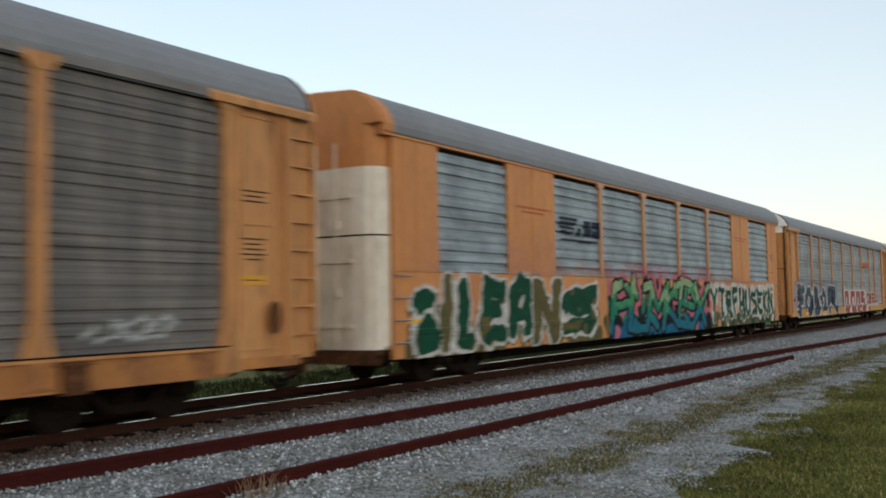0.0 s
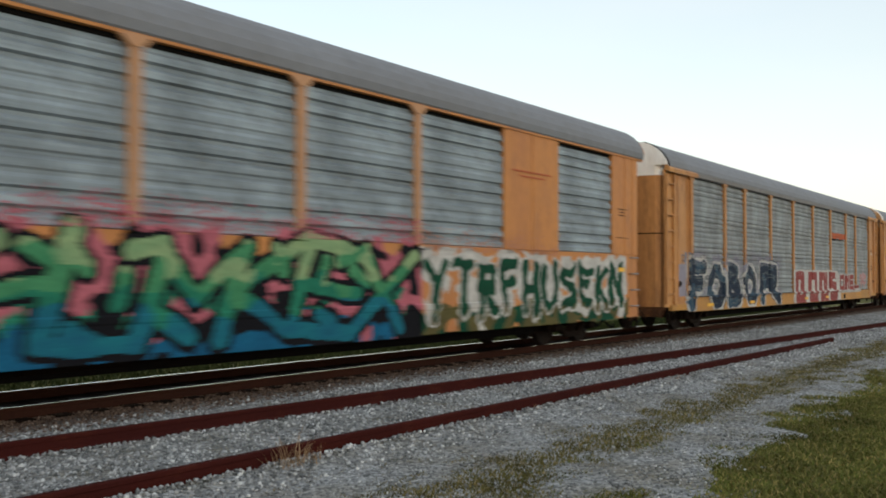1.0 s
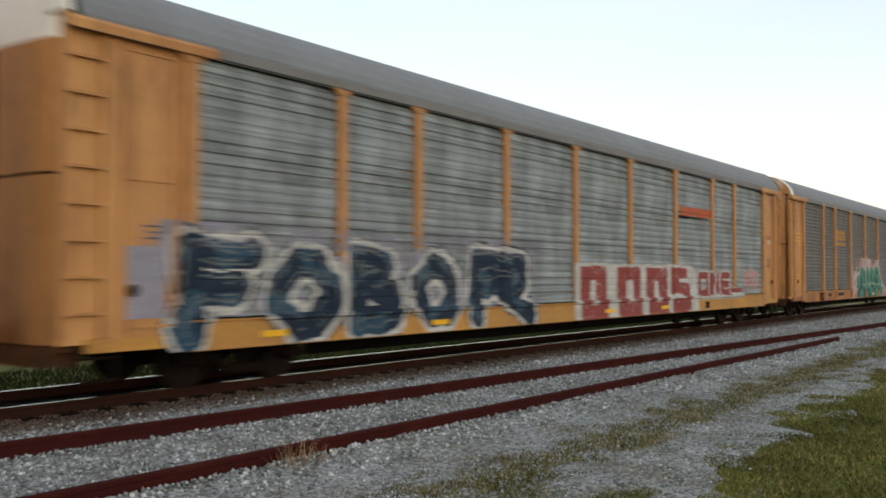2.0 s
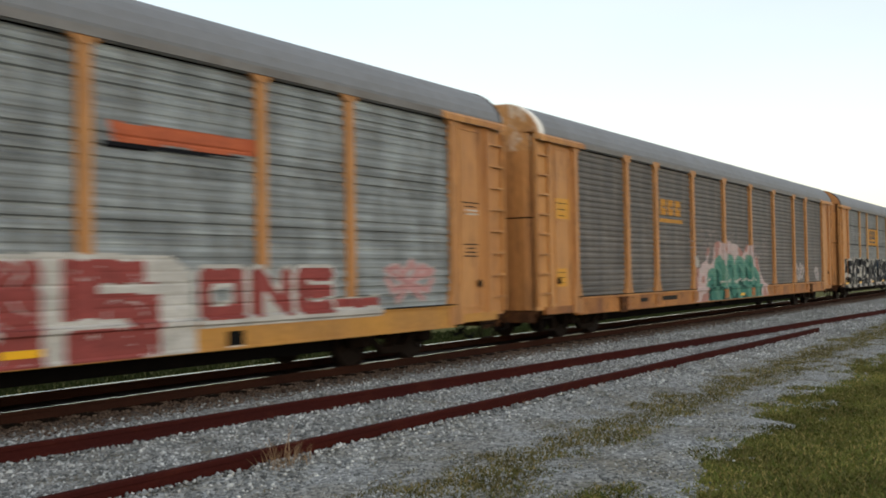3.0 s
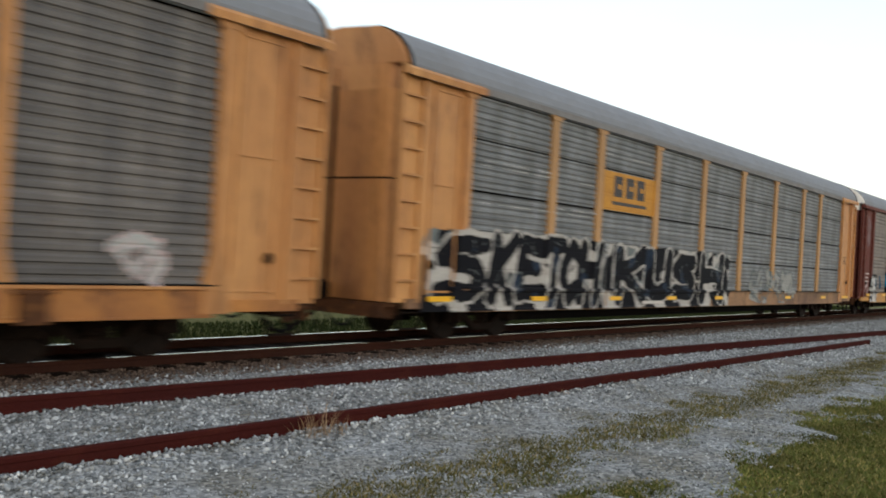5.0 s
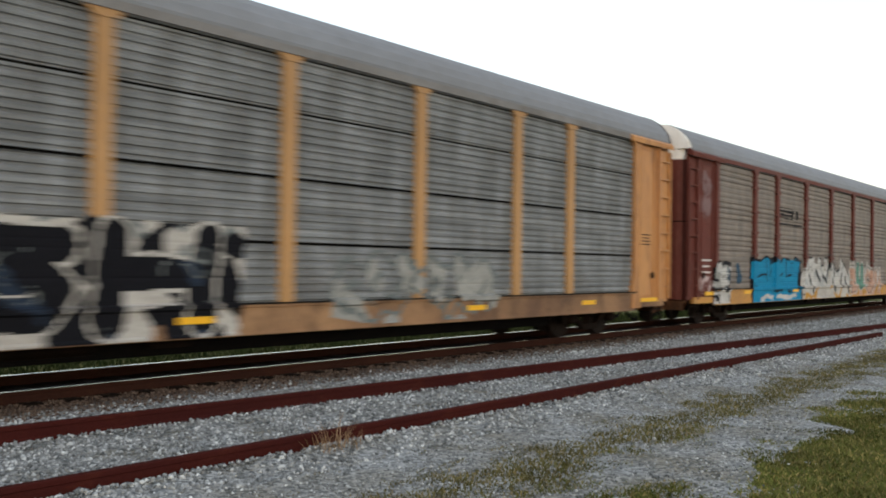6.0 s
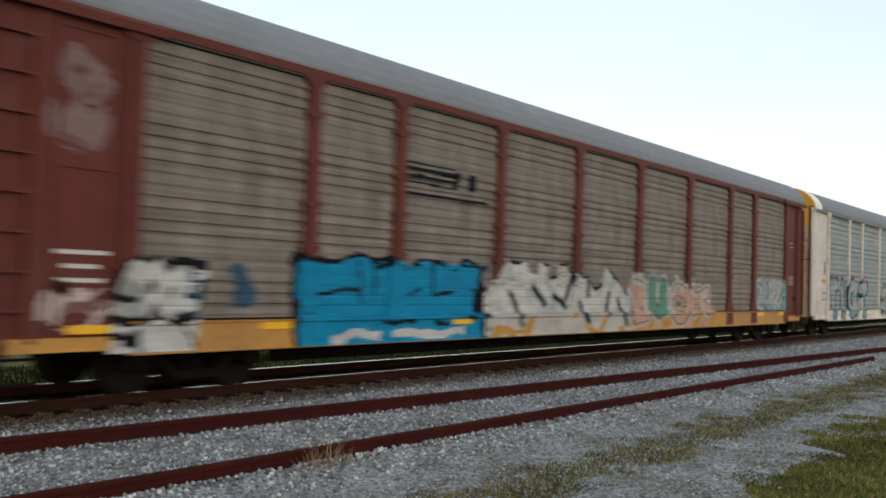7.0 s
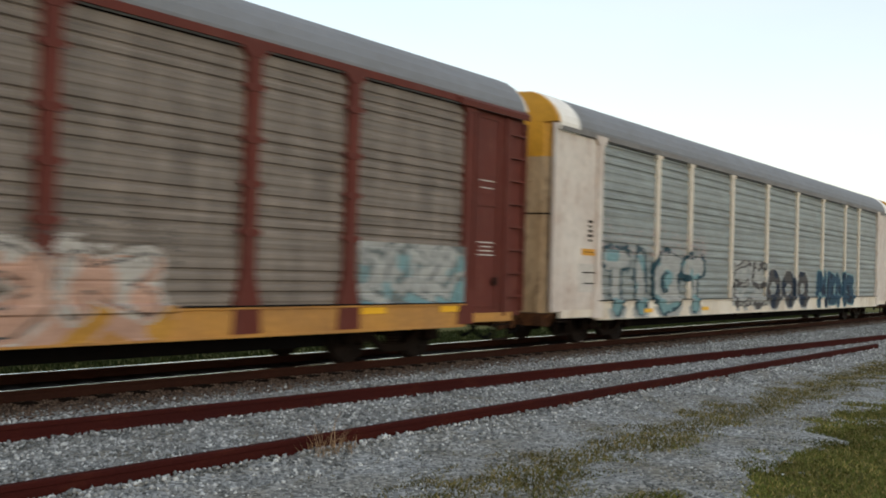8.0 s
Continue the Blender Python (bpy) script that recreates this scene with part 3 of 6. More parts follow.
def add_truck(car, x):
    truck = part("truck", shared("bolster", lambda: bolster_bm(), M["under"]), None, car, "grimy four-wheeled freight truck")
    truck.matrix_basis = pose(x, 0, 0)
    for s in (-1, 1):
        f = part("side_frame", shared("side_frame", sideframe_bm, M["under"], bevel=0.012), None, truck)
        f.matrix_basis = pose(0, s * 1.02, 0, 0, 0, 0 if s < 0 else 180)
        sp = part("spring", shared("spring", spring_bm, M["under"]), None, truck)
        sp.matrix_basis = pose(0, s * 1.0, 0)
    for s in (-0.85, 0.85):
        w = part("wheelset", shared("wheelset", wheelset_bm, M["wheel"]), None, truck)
        w.matrix_basis = pose(s, 0, 0.42)
        WHEELS.append((w, s))


def bolster_bm():
    bm = bmesh.new()
    box(bm, -0.2, 0.2, -1.0, 1.0, 0.42, 0.62)
    tube(bm, (0, 0, 0.6), (0, 0, 0.7), 0.25, 16)
    return bm


def placard(car, x, z, w, h, bars, base="sign", ink="mark", y=-FACE - 0.012, turn=0):
    """A plate with lines of lettering too small to read, drawn as bars."""
    bm = bmesh.new()
    box(bm, -w / 2, w / 2, -0.004, 0.004, -h / 2, h / 2)
    p = part("placard", bm, M[base], car, {"sign": "small yellow lettered plate", "slot": "dark pocket in the sill"}.get(base, "small pale lettered plate"))
    p.matrix_basis = pose(x, y, z, 0, 0, turn)
    for i in range(bars):
        bm = bmesh.new()
        zz = h / 2 - h * (i + 0.8) / (bars + 0.6)
        ww = w * (0.36 - 0.07 * ((i * 7) % 3))
        box(bm, -ww, ww, -0.009, -0.002, zz - h * 0.05 / bars, zz + h * 0.05 / bars)
        part("lettering_bar", bm, M[ink], p)
    return p


def stencil(car, x, z, w, n, ink="mark", h=0.022, gap=0.075, y=-FACE - 0.013):
    """Stencilled lines on the bare side, drawn as bars."""
    for i in range(n):
        bm = bmesh.new()
        ww = w * (0.5 - 0.09 * ((i * 5) % 3))
        box(bm, -ww, ww, -0.002, 0.002, -h / 2, h / 2)
        b = part("lettering_bar", bm, M[ink], car)
        b.matrix_basis = pose(x, y, z - i * gap)


STYLES = {
    # trim, screens, sill, posts, door top, door bottom, rib pitch, rib depth, foot gussets
    "A": dict(trim="yellow", screen="grime", sill="rusty_sill", post="yellow", top="yellow", low="grimy_door", pitch=0.152, depth=0.024, gusset=True),
    "C": dict(trim="yellow", screen="mid2", sill="ochre_sill", post="yellow", top="bright", low="grimy_door", pitch=0.152, depth=0.034, gusset=False),
    "D": dict(trim="yellow", screen="grime", sill="rusty_sill", post="yellow", top="whitish", low="grimy_door", pitch=0.135, depth=0.024, gusset=True),
    "E": dict(trim="yellow", screen="mid", sill="cream_sill", post="tanpost", top="yellow", low="grimy_door", pitch=0.112, depth=0.026, gusset=False, slots=True),
    "F": dict(trim="brown", screen="tan", sill="ochre_sill", post="brown", top="bright", low="brown", pitch=0.147, depth=0.028, gusset=True),
    "G": dict(trim="chalk", screen="pale", sill="white", post="white", top="chrome_yellow", low="dirty_cream", pitch=0.19, depth=0.034, gusset=False),
}
M["mid2"] = mat("streaked_galvanized_steel", (0.31, 0.345, 0.36), 0.55, metal=0.15, vary=0.4, scale=0.8, fine=9, bump=0.08, tint=(0.13, 0.137, 0.142), stain=(0.16, 0.148, 0.135), stain_amt=0.5, stretch=(2.0, 1, 0.7), streak=0.45)
M["tanpost"] = mat("faded_tan_paint", (0.48, 0.26, 0.105), 0.6, vary=0.3, scale=1.5, fine=14, bump=0.06, stain=(0.25, 0.2, 0.16), stain_amt=0.5, stretch=(1, 1, 0.4))
M["cream_sill"] = mat("worn_tan_paint", (0.36, 0.2, 0.1), 0.65, vary=0.46, scale=0.45, fine=12, bump=0.06, tint=(0.11, 0.052, 0.03), stain=(0.07, 0.036, 0.022), stain_amt=0.85, stretch=(1.4, 1, 0.8))
M["ochre_sill"] = mat("worn_ochre_paint", (0.54, 0.26, 0.05), 0.6, vary=0.4, scale=0.7, fine=12, bump=0.06, tint=(0.4, 0.2, 0.07), stain=(0.25, 0.12, 0.05), stain_amt=0.5)
M["rusty_sill"] = mat("rust_streaked_yellow_paint", (0.48, 0.2, 0.052), 0.62, vary=0.45, scale=0.9, fine=12, bump=0.08, tint=(0.25, 0.095, 0.036), stain=(0.085, 0.036, 0.02), stain_amt=0.9, stretch=(1.5, 1, 0.8))
M["grimy_door"] = mat("rust_stained_door_paint", (0.5, 0.23, 0.075), 0.6, vary=0.45, scale=0.8, fine=14, bump=0.06, tint=(0.31, 0.125, 0.045), stain=(0.1, 0.045, 0.025), stain_amt=0.65, stretch=(1.2, 1.6, 0.35))
M["chalk"] = mat("chalky_cream_paint", (0.66, 0.61, 0.56), 0.65, vary=0.3, scale=1.2, fine=14, bump=0.06, tint=(0.55, 0.45, 0.4), stain=(0.4, 0.26, 0.2), stain_amt=0.55, stretch=(1, 1, 0.5))
M["dirty_cream"] = mat("dirt_streaked_cream_paint", (0.55, 0.43, 0.29), 0.65, vary=0.45, scale=1.1, fine=14, bump=0.06, tint=(0.34, 0.22, 0.12), stain=(0.12, 0.07, 0.04), stain_amt=0.8, stretch=(1, 1.4, 0.5))
M["rusty_end"] = mat("rust_caked_steel", (0.13, 0.055, 0.026), 0.85, spec=0.05, vary=0.45, scale=2.0, fine=24, bump=0.2, tint=(0.05, 0.026, 0.017), stain=(0.3, 0.13, 0.04), stain_amt=0.5)
M["whitish"] = mat("chalked_paint", (0.53, 0.27, 0.1), 0.65, vary=0.4, scale=0.8, fine=14, bump=0.06, tint=(0.38, 0.17, 0.06), stain=(0.7, 0.64, 0.56), stain_amt=0.8)
M["chrome_yellow"] = mat("deep_yellow_paint", (0.62, 0.31, 0.03), 0.5, vary=0.25, scale=1.2, fine=14, bump=0.06, stain=(0.3, 0.15, 0.04))


def add_running_gear(car):
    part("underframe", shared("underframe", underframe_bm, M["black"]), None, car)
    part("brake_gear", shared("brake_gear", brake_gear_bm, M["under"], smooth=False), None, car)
    for turn in (0, 180):
        c = part("coupler", shared("coupler", coupler_bm, M["under"], bevel=0.01), None, car)
        c.matrix_basis = pose(0, 0, 0, 0, 0, turn)
        h = part("air_hose", shared("air_hose", lambda: hose_bm(13.7, -1), M["slot"], smooth=True), None, car, "black rubber air hose")
        h.matrix_basis = pose(0, 0, 0, 0, 0, turn)
        h = part("brake_cable", shared("brake_cable", cable_bm, M["slot"], smooth=True), None, car, "slack black cable between the cars")
        h.matrix_basis = pose(0, 0, 0, 0, 0, turn)
        p = part("end_platform", shared("end_platform", end_platform_bm, M["rusty_end"]), None, car, "rusted end sill plate below the doors")
        p.matrix_basis = pose(0, 0, 0, 0, 0, turn)
        p = part("cut_lever", shared("cut_lever", cut_lever_bm, M["under"]), None, car)
        p.matrix_basis = pose(0, 0, 0, 0, 0, turn)
    for x in (-TRUCK_AT, TRUCK_AT):
        add_truck(car, x)


def cable_bm():
    bm = bmesh.new()
    pts = [(13.75 + 0.16 * i, 0.75 + 0.02 * i, 0.62 - 0.3 * math.sin(i * math.pi / 7)) for i in range(8)]
    for a, b in zip(pts, pts[1:]):
        tube(bm, a, b, 0.02, 8)
    return bm


def end_platform_bm():
    """End sill: a plate with a turned-down lip and two brackets."""
    bm = bmesh.new()
    box(bm, 13.2, 13.92, -1.36, 1.36, 0.64, 0.7)
    box(bm, 13.88, 13.95, -1.3, 1.3, 0.46, 0.66)
    for y in (-1.2, 1.2):
        prism(bm, [(13.3, 0.65), (13.85, 0.65), (13.85, 0.5), (13.6, 0.42)], "y", y - 0.03, y + 0.03)
    return bm


def cut_lever_bm():
    """Uncoupling rod across the end, bent down at its grip."""
    bm = bmesh.new()
    tube(bm, (14.02, -1.2, 0.82), (14.02, 0.15, 0.86), 0.018, 8)
    tube(bm, (14.02, -1.2, 0.82), (14.0, -1.42, 0.55), 0.018, 8)
    tube(bm, (14.0, -1.42, 0.55), (14.0, -1.5, 0.42), 0.018, 8)
    return bm


def ledge_bm(flip):
    """The dark joint across a door leaf and the dark seam where the leaves meet."""
    bm = door_bm(2.72, 2.75, 0.006)
    box(bm, 13.9, 13.94, -0.05, 0.0, 0.75, 4.3)
    if flip < 0:
        bmesh.ops.scale(bm, vec=(1, -1, 1), verts=bm.verts[:])
    return bm


def add_ends(car, top, low, split, trim=True, lift=0.0):
    """Folding doors at both ends and the gable above them."""
    for turn in (0, 180):
        for flip in (1, -1):
            for nm, z0, z1, mm in (("door_leaf", 0.72, split, low), ("door_top", split, 4.62 + lift, top)):
                def leaf(a=z0, b=z1, f=flip):
                    bm = door_bm(a, b)
                    if f < 0:
                        bmesh.ops.scale(bm, vec=(1, -1, 1), verts=bm.verts[:])
                    return bm
                d = part(nm, shared((nm, z0, z1, flip), leaf, M[mm]), None, car)
                d.matrix_basis = pose(0, 0, 0, 0, 0, turn)
            ledge = shared(("ledge", flip), lambda f=flip: ledge_bm(f), M["under"])
            part("door_ledge", ledge, None, car).matrix_basis = pose(0, 0, 0, 0, 0, turn)
            if trim:
                def straps(f=flip):
                    bm = door_trim_bm(0.75, 4.5)
                    if f < 0:
                        bmesh.ops.scale(bm, vec=(1, -1, 1), verts=bm.verts[:])
                    return bm
                d = part("door_strap", shared(("door_strap", flip), straps, M[low]), None, car)
                d.matrix_basis = pose(0, 0, 0, 0, 0, turn)

        def gable():
            bm = bmesh.new()
            ring = [(y * 0.985, z - 0.012) for y, z in ROOF] + [(-y * 0.985, z - 0.012) for y, z in ROOF[-2::-1]]
            prism(bm, [(y, max(z, 4.60)) for y, z in ring], "x", 13.5, 13.9)
            return bm
        g = part("gable", shared("gable", gable, M[top]), None, car)
        g.matrix_basis = pose(0, 0, lift, 0, 0, turn)


def rack_car(kind):
    """A covered rack car with ribbed screens between side posts."""
    st = STYLES[kind]
    car = new("rack_car")
    trim, post = M[st["trim"]], M[st["post"]]
    part("roof", shared("roof", lambda: roof_bm(HL - 0.1), M["roof"], smooth=False), None, car, "dull grey curved sheet roof")
    two_sides("side_sill", shared("side_sill", lambda: sill_bm(-SCREEN_END, SCREEN_END, SILL_LO, SILL_HI), M[st["sill"]]), car)
    two_sides("sill_flange", shared("sill_flange", shade_skirt_bm, M["black"]), car)
    two_sides("top_rail", shared("top_rail", lambda: rail_strip(-HL + 0.1, HL - 0.1, SIDE_TOP - 0.03, SIDE_TOP + 0.085, 0.08), M["brown" if kind == "F" else "eave"]), car)
    edges = (-SCREEN_END,) + POSTS + (SCREEN_END,)
    rows = ((SILL_HI, 1.78), (1.82, 2.69), (2.73, 3.62), (3.66, SIDE_TOP - 0.07)) if st.get("slots") else ((SILL_HI, SIDE_TOP - 0.07),)
    for a, b in zip(edges, edges[1:]):
        for z0, z1 in rows:
            w = round(b - a - 0.02, 3)
            me = shared(("screen", w, z0, z1, st["pitch"]), lambda w=w, z0=z0, z1=z1: screen_bm(w, z0, z1, st["pitch"], st["depth"]), M[st["screen"]])
            two_sides("screen", me, car, (a + b) / 2)
    # near-black sheet stands for the unlit inside seen through the screen gaps
    two_sides("backing", shared("backing", lambda: gap_shade_bm(), M["slot"]), car)
    # near-black strip painted in for the gap and lip shadow above the sill
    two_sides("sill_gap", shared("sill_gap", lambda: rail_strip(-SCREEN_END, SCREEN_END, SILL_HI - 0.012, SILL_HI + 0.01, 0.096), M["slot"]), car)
    if kind == "G":
        for turn in (0, 180):
            part("roof_cap", shared("roof_cap", lambda: roof_cap_bm(0.75), M["bright"]), None, car, "white-painted roof end").matrix_basis = pose(0, 0, 0, 0, 0, turn)
    if kind in "AD":
        two_sides("sill_lip", shared("sill_lip", lambda: rail_strip(-SCREEN_END, SCREEN_END, SILL_HI - 0.052, SILL_HI - 0.014, 0.094), M["yellow"]), car, 0.0, "paler lip along the sill")
    if kind == "D":
        part("roof_cap", shared("roof_cap_thin", lambda: roof_cap_bm(0.22), M["bright"]), None, car, "chalk-white roof edge").matrix_basis = pose(0, 0, 0, 0, 0, 180)
    for turn in {"A": (0, 180), "C": (0, 180), "D": (0,), "E": (0, 180)}.get(kind, ()):
        part("roof_hoop", shared("roof_hoop", lambda: roof_cap_bm(0.06), M["under"]), None, car, "dark seam round the roof end").matrix_basis = pose(0, 0, 0, 0, 0, turn)
    lo = SILL_LO + 0.02 if st["gusset"] else SILL_HI
    for x in POSTS:
        wide_post = {"E": 0.25, "F": 0.22}.get(kind, 0.19)
        two_sides("post", shared(("post", st["gusset"], wide_post), lambda: post_bm(lo, SIDE_TOP, wide_post, st["gusset"]), post), car, x)
        if kind == "F":
            for z in (1.95, 2.6, 3.2, 3.9):
                two_sides("bracket", shared("bracket", bracket_bm, post), car, x, "", z)
    # plain end bays with their post, ladder and hood
    for s in (-1, 1):
        x0, x1 = sorted((s * SCREEN_END, s * HL))
        wide = kind == "G"

        def bay():
            bm = bmesh.new()
            a, b = sorted((s * SCREEN_END, s * (HL if wide else 13.26)))
            box(bm, a, b, -FACE - 0.01, -FACE + 0.05, 0.75, SIDE_TOP + (0.1 if wide else 0.0))
            return bm
        two_sides("end_bay", shared(("end_bay", s, wide), bay, trim), car)
        two_sides("bay_post", shared(("post", True, "end"), lambda: post_bm(SILL_LO + 0.02, SIDE_TOP, 0.2, True), trim), car, s * (SCREEN_END + 0.03))

        def low():
            bm = bmesh.new()
            a, b = sorted((s * SCREEN_END, s * (HL - 0.35)))
            box(bm, a, b, -FACE - 0.05, -FACE + 0.06, 0.62, 0.78)
            return bm
        two_sides("end_sill", shared(("end_sill", s), low, M[st["sill"]]), car)
        if not wide:
            def jamb():
                bm = bmesh.new()
                a, b = sorted((s * 13.24, s * 13.33))
                box(bm, a, b, -FACE - 0.06, -FACE + 0.09, 0.72, SIDE_TOP)
                a, b = sorted((s * 13.33, s * 13.9))
                box(bm, a, b, -FACE + 0.012, -FACE + 0.05, 0.72, SIDE_TOP)
                return bm
            two_sides("jamb", shared(("jamb", s), jamb, trim), car)

            def frame_strip():
                bm = bmesh.new()
                for x in (12.32, 13.06):
                    box(bm, s * x - 0.022, s * x + 0.022, -FACE - 0.035, -FACE, 0.85, 4.35)
                for z in (0.9, 2.72, 4.3):
                    a, b = sorted((s * 12.32, s * 13.06))
                    box(bm, a, b, -FACE - 0.028, -FACE, z - 0.016, z + 0.016)
                return bm
            two_sides("panel_frame", shared(("panel_frame", s), frame_strip, trim), car)
            two_sides("ladder", shared("ladder", lambda: ladder_bm(0.85, 4.3, 8), trim), car, s * 13.62)

            def hood():
                bm = bmesh.new()
                a, b = sorted((s * 11.7, s * 13.88))
                prism(bm, [(-FACE - 0.13, 4.40), (-FACE - 0.14, 4.50), (-FACE - 0.03, 4.60), (-FACE + 0.02, 4.60), (-FACE + 0.02, 4.46), (-FACE - 0.1, 4.42)], "x", a, b)
                return bm
            two_sides("hood", shared(("hood", s), hood, trim), car)
    for x in (-9.6, 9.6) if kind in "AD" else ():
        def pad():
            bm = bmesh.new()
            box(bm, -0.17, 0.17, -FACE - 0.12, -FACE - 0.02, 0.52, 0.86)
            box(bm, -0.24, 0.24, -FACE - 0.135, -FACE - 0.02, 0.86, 0.9)
            return bm
        two_sides("jacking_pad", shared("jacking_pad", pad, M["rusty_end"]), car, x)
    if kind in "AD":
        for x in POSTS:
            two_sides("foot_plate", shared("foot_plate", foot_plate_bm, M["rusty_sill"]), car, x)
    add_ends(car, st["top"], st["low"], 4.33 if st["top"] == "bright" else 3.9 if kind == "G" else 4.2, kind == "G")
    add_running_gear(car)
    return car


def foot_plate_bm():
    """Bolted plate at a post's foot."""
    bm = bmesh.new()
    box(bm, -0.2, 0.2, -FACE - 0.092, -FACE - 0.05, 0.62, 0.94)
    for x in (-0.13, 0.13):
        for z in (0.7, 0.86):
            tube(bm, (x, -FACE - 0.105, z), (x, -FACE - 0.08, z), 0.022, 6)
    return bm


def rail_strip(x0, x1, z0, z1, out):
    bm = bmesh.new()
    box(bm, x0, x1, -FACE - out, -FACE + 0.08, z0, z1)
    return bm


# black sheet added below the sill to stand for the underframe's shade
def shade_skirt_bm():
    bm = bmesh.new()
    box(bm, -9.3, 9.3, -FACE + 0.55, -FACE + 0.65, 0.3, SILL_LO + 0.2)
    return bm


def gap_shade_bm():
    bm = bmesh.new()
    box(bm, -SCREEN_END, SCREEN_END, -FACE + 0.06, -FACE + 0.075, SILL_HI, SIDE_TOP + 0.06)
    return bm


B_EDGES = (-12.05, -9.35, -7.12, -4.5, -1.5, 1.4, 4.27, 7.12, 9.35, 12.05)
B_LOW = 2.1


def seam_bm():
    bm = bmesh.new()
    box(bm, -0.02, 0.02, -FACE - 0.032, -FACE - 0.015, B_LOW, 4.5)
    return bm


def grab_iron_bm():
    """A bent round bar standing off the side."""
    bm = bmesh.new()
    tube(bm, (-0.2, -FACE - 0.08, 0), (0.2, -FACE - 0.08, 0), 0.014, 8)
    for x in (-0.2, 0.2):
        tube(bm, (x, -FACE - 0.08, 0), (x, -FACE - 0.015, 0), 0.014, 8)
    return bm


def panel_car():
    """A covered rack car with solid orange lower sides, plain panels and pale ribbed screens above."""
    car = new("rack_car")
    org = M["orange"]
    part("roof", shared("roof", lambda: roof_bm(HL - 0.1), M["roof"]), None, car, "dull grey curved sheet roof").matrix_basis = pose(0, 0, 0.1)

    def low():
        bm = bmesh.new()
        f, hi = -FACE, B_LOW
        prism(bm, [(f + 0.06, 0.54), (f + 0.06, hi), (f - 0.005, hi), (f - 0.005, 1.02), (f - 0.03, 1.02), (f - 0.03, 0.98), (f - 0.02, 0.98), (f - 0.02, 0.54)], "x", -HL + 0.4, HL - 0.4)
        return bm
    two_sides("lower_side", shared("lower_side", low, org), car)
    two_sides("sill_flange", shared("sill_flange", shade_skirt_bm, M["black"]), car)
    two_sides("top_rail", shared("top_rail_wide", lambda: rail_strip(-HL + 0.1, HL - 0.1, 4.50, 4.70, 0.045), org), car)
    two_sides("backing", shared("backing", lambda: gap_shade_bm(), M["slot"]), car)
    plain = (1, 7)
    for i, (a, b) in enumerate(zip(B_EDGES, B_EDGES[1:])):
        w = round(b - a, 3)
        if i in plain:
            def plate(w=w):
                bm = bmesh.new()
                box(bm, -w / 2, w / 2, -FACE - 0.02, -FACE + 0.05, B_LOW, 4.5)
                return bm
            two_sides("plain_panel", shared(("plain_panel", w), plate, org), car, (a + b) / 2)
            two_sides("seam", shared("seam", lambda: seam_bm(), org), car, (a + b) / 2)
        else:
            me = shared(("screen", w, "pale"), lambda w=w: screen_bm(w - 0.06, B_LOW + 0.005, 4.42, 0.212, 0.05), M["galv"])
            two_sides("screen", me, car, (a + b) / 2)
    for x in B_EDGES[3:7]:
        two_sides("post", shared(("post", "thin"), lambda: post_bm(B_LOW, 4.5, 0.17, False), M["faded_orange"]), car, x)
    for s in (-1, 1):
        def bay():
            bm = bmesh.new()
            a, b = sorted((s * 12.05, s * 13.5))
            box(bm, a, b, -FACE - 0.02, -FACE + 0.05, B_LOW, 4.5)
            return bm
        two_sides("end_bay", shared(("end_bay_b", s), bay, org), car)
        for z in (0.82, 1.22, 1.62, 2.02):
            two_sides("grab_iron", shared("grab_iron", grab_iron_bm, M["galv"]), car, s * 13.25, "", z)
        for x in (12.75, 13.2):
            two_sides("seam", shared("seam", lambda: seam_bm(), org), car, s * x)
    part("roof_cap", shared("roof_cap_short", lambda: roof_cap_bm(0.3), org), None, car, "orange-painted roof end").matrix_basis = pose(0, 0, 0.1, 0, 0, 180)
    add_ends(car, "orange", "white", 3.95, lift=0.1)
    add_running_gear(car)
    return car


LABELS = {
    "A": "yellow-trimmed covered rail car with dark grimy ribbed screens",
    "B": "orange covered rail car with pale ribbed screens and green graffiti",
    "C": "yellow-ended rail car with streaked grey screens, blue and red graffiti",
    "D": "yellow-trimmed covered rail car with dark screens and teal graffiti",
    "E": "yellow-trimmed rail car with slotted grey screens, black and white graffiti",
    "F": "oxide-brown covered rail car with rusty tan screens and blue graffiti",
    "G": "white-trimmed covered rail car with pale grey screens and graffiti",
    "H": "white-trimmed covered rail car at the back of the train",
}
# middle of each car along the train, in metres, when the train's mark stands at 0
CENTRES = {"A": 14.46, "B": 43.98, "C": 73.26, "D": 102.44, "E": 131.95, "F": 160.88, "G": 189.81, "H": 218.7}
for key in "ABCDEFGH":
    car = panel_car() if key == "B" else rack_car("G" if key == "H" else key)
    tagged(car, LABELS[key], "rail car", "cars of the passing train")
    CARS.append((key, car))
CAR = dict(CARS)

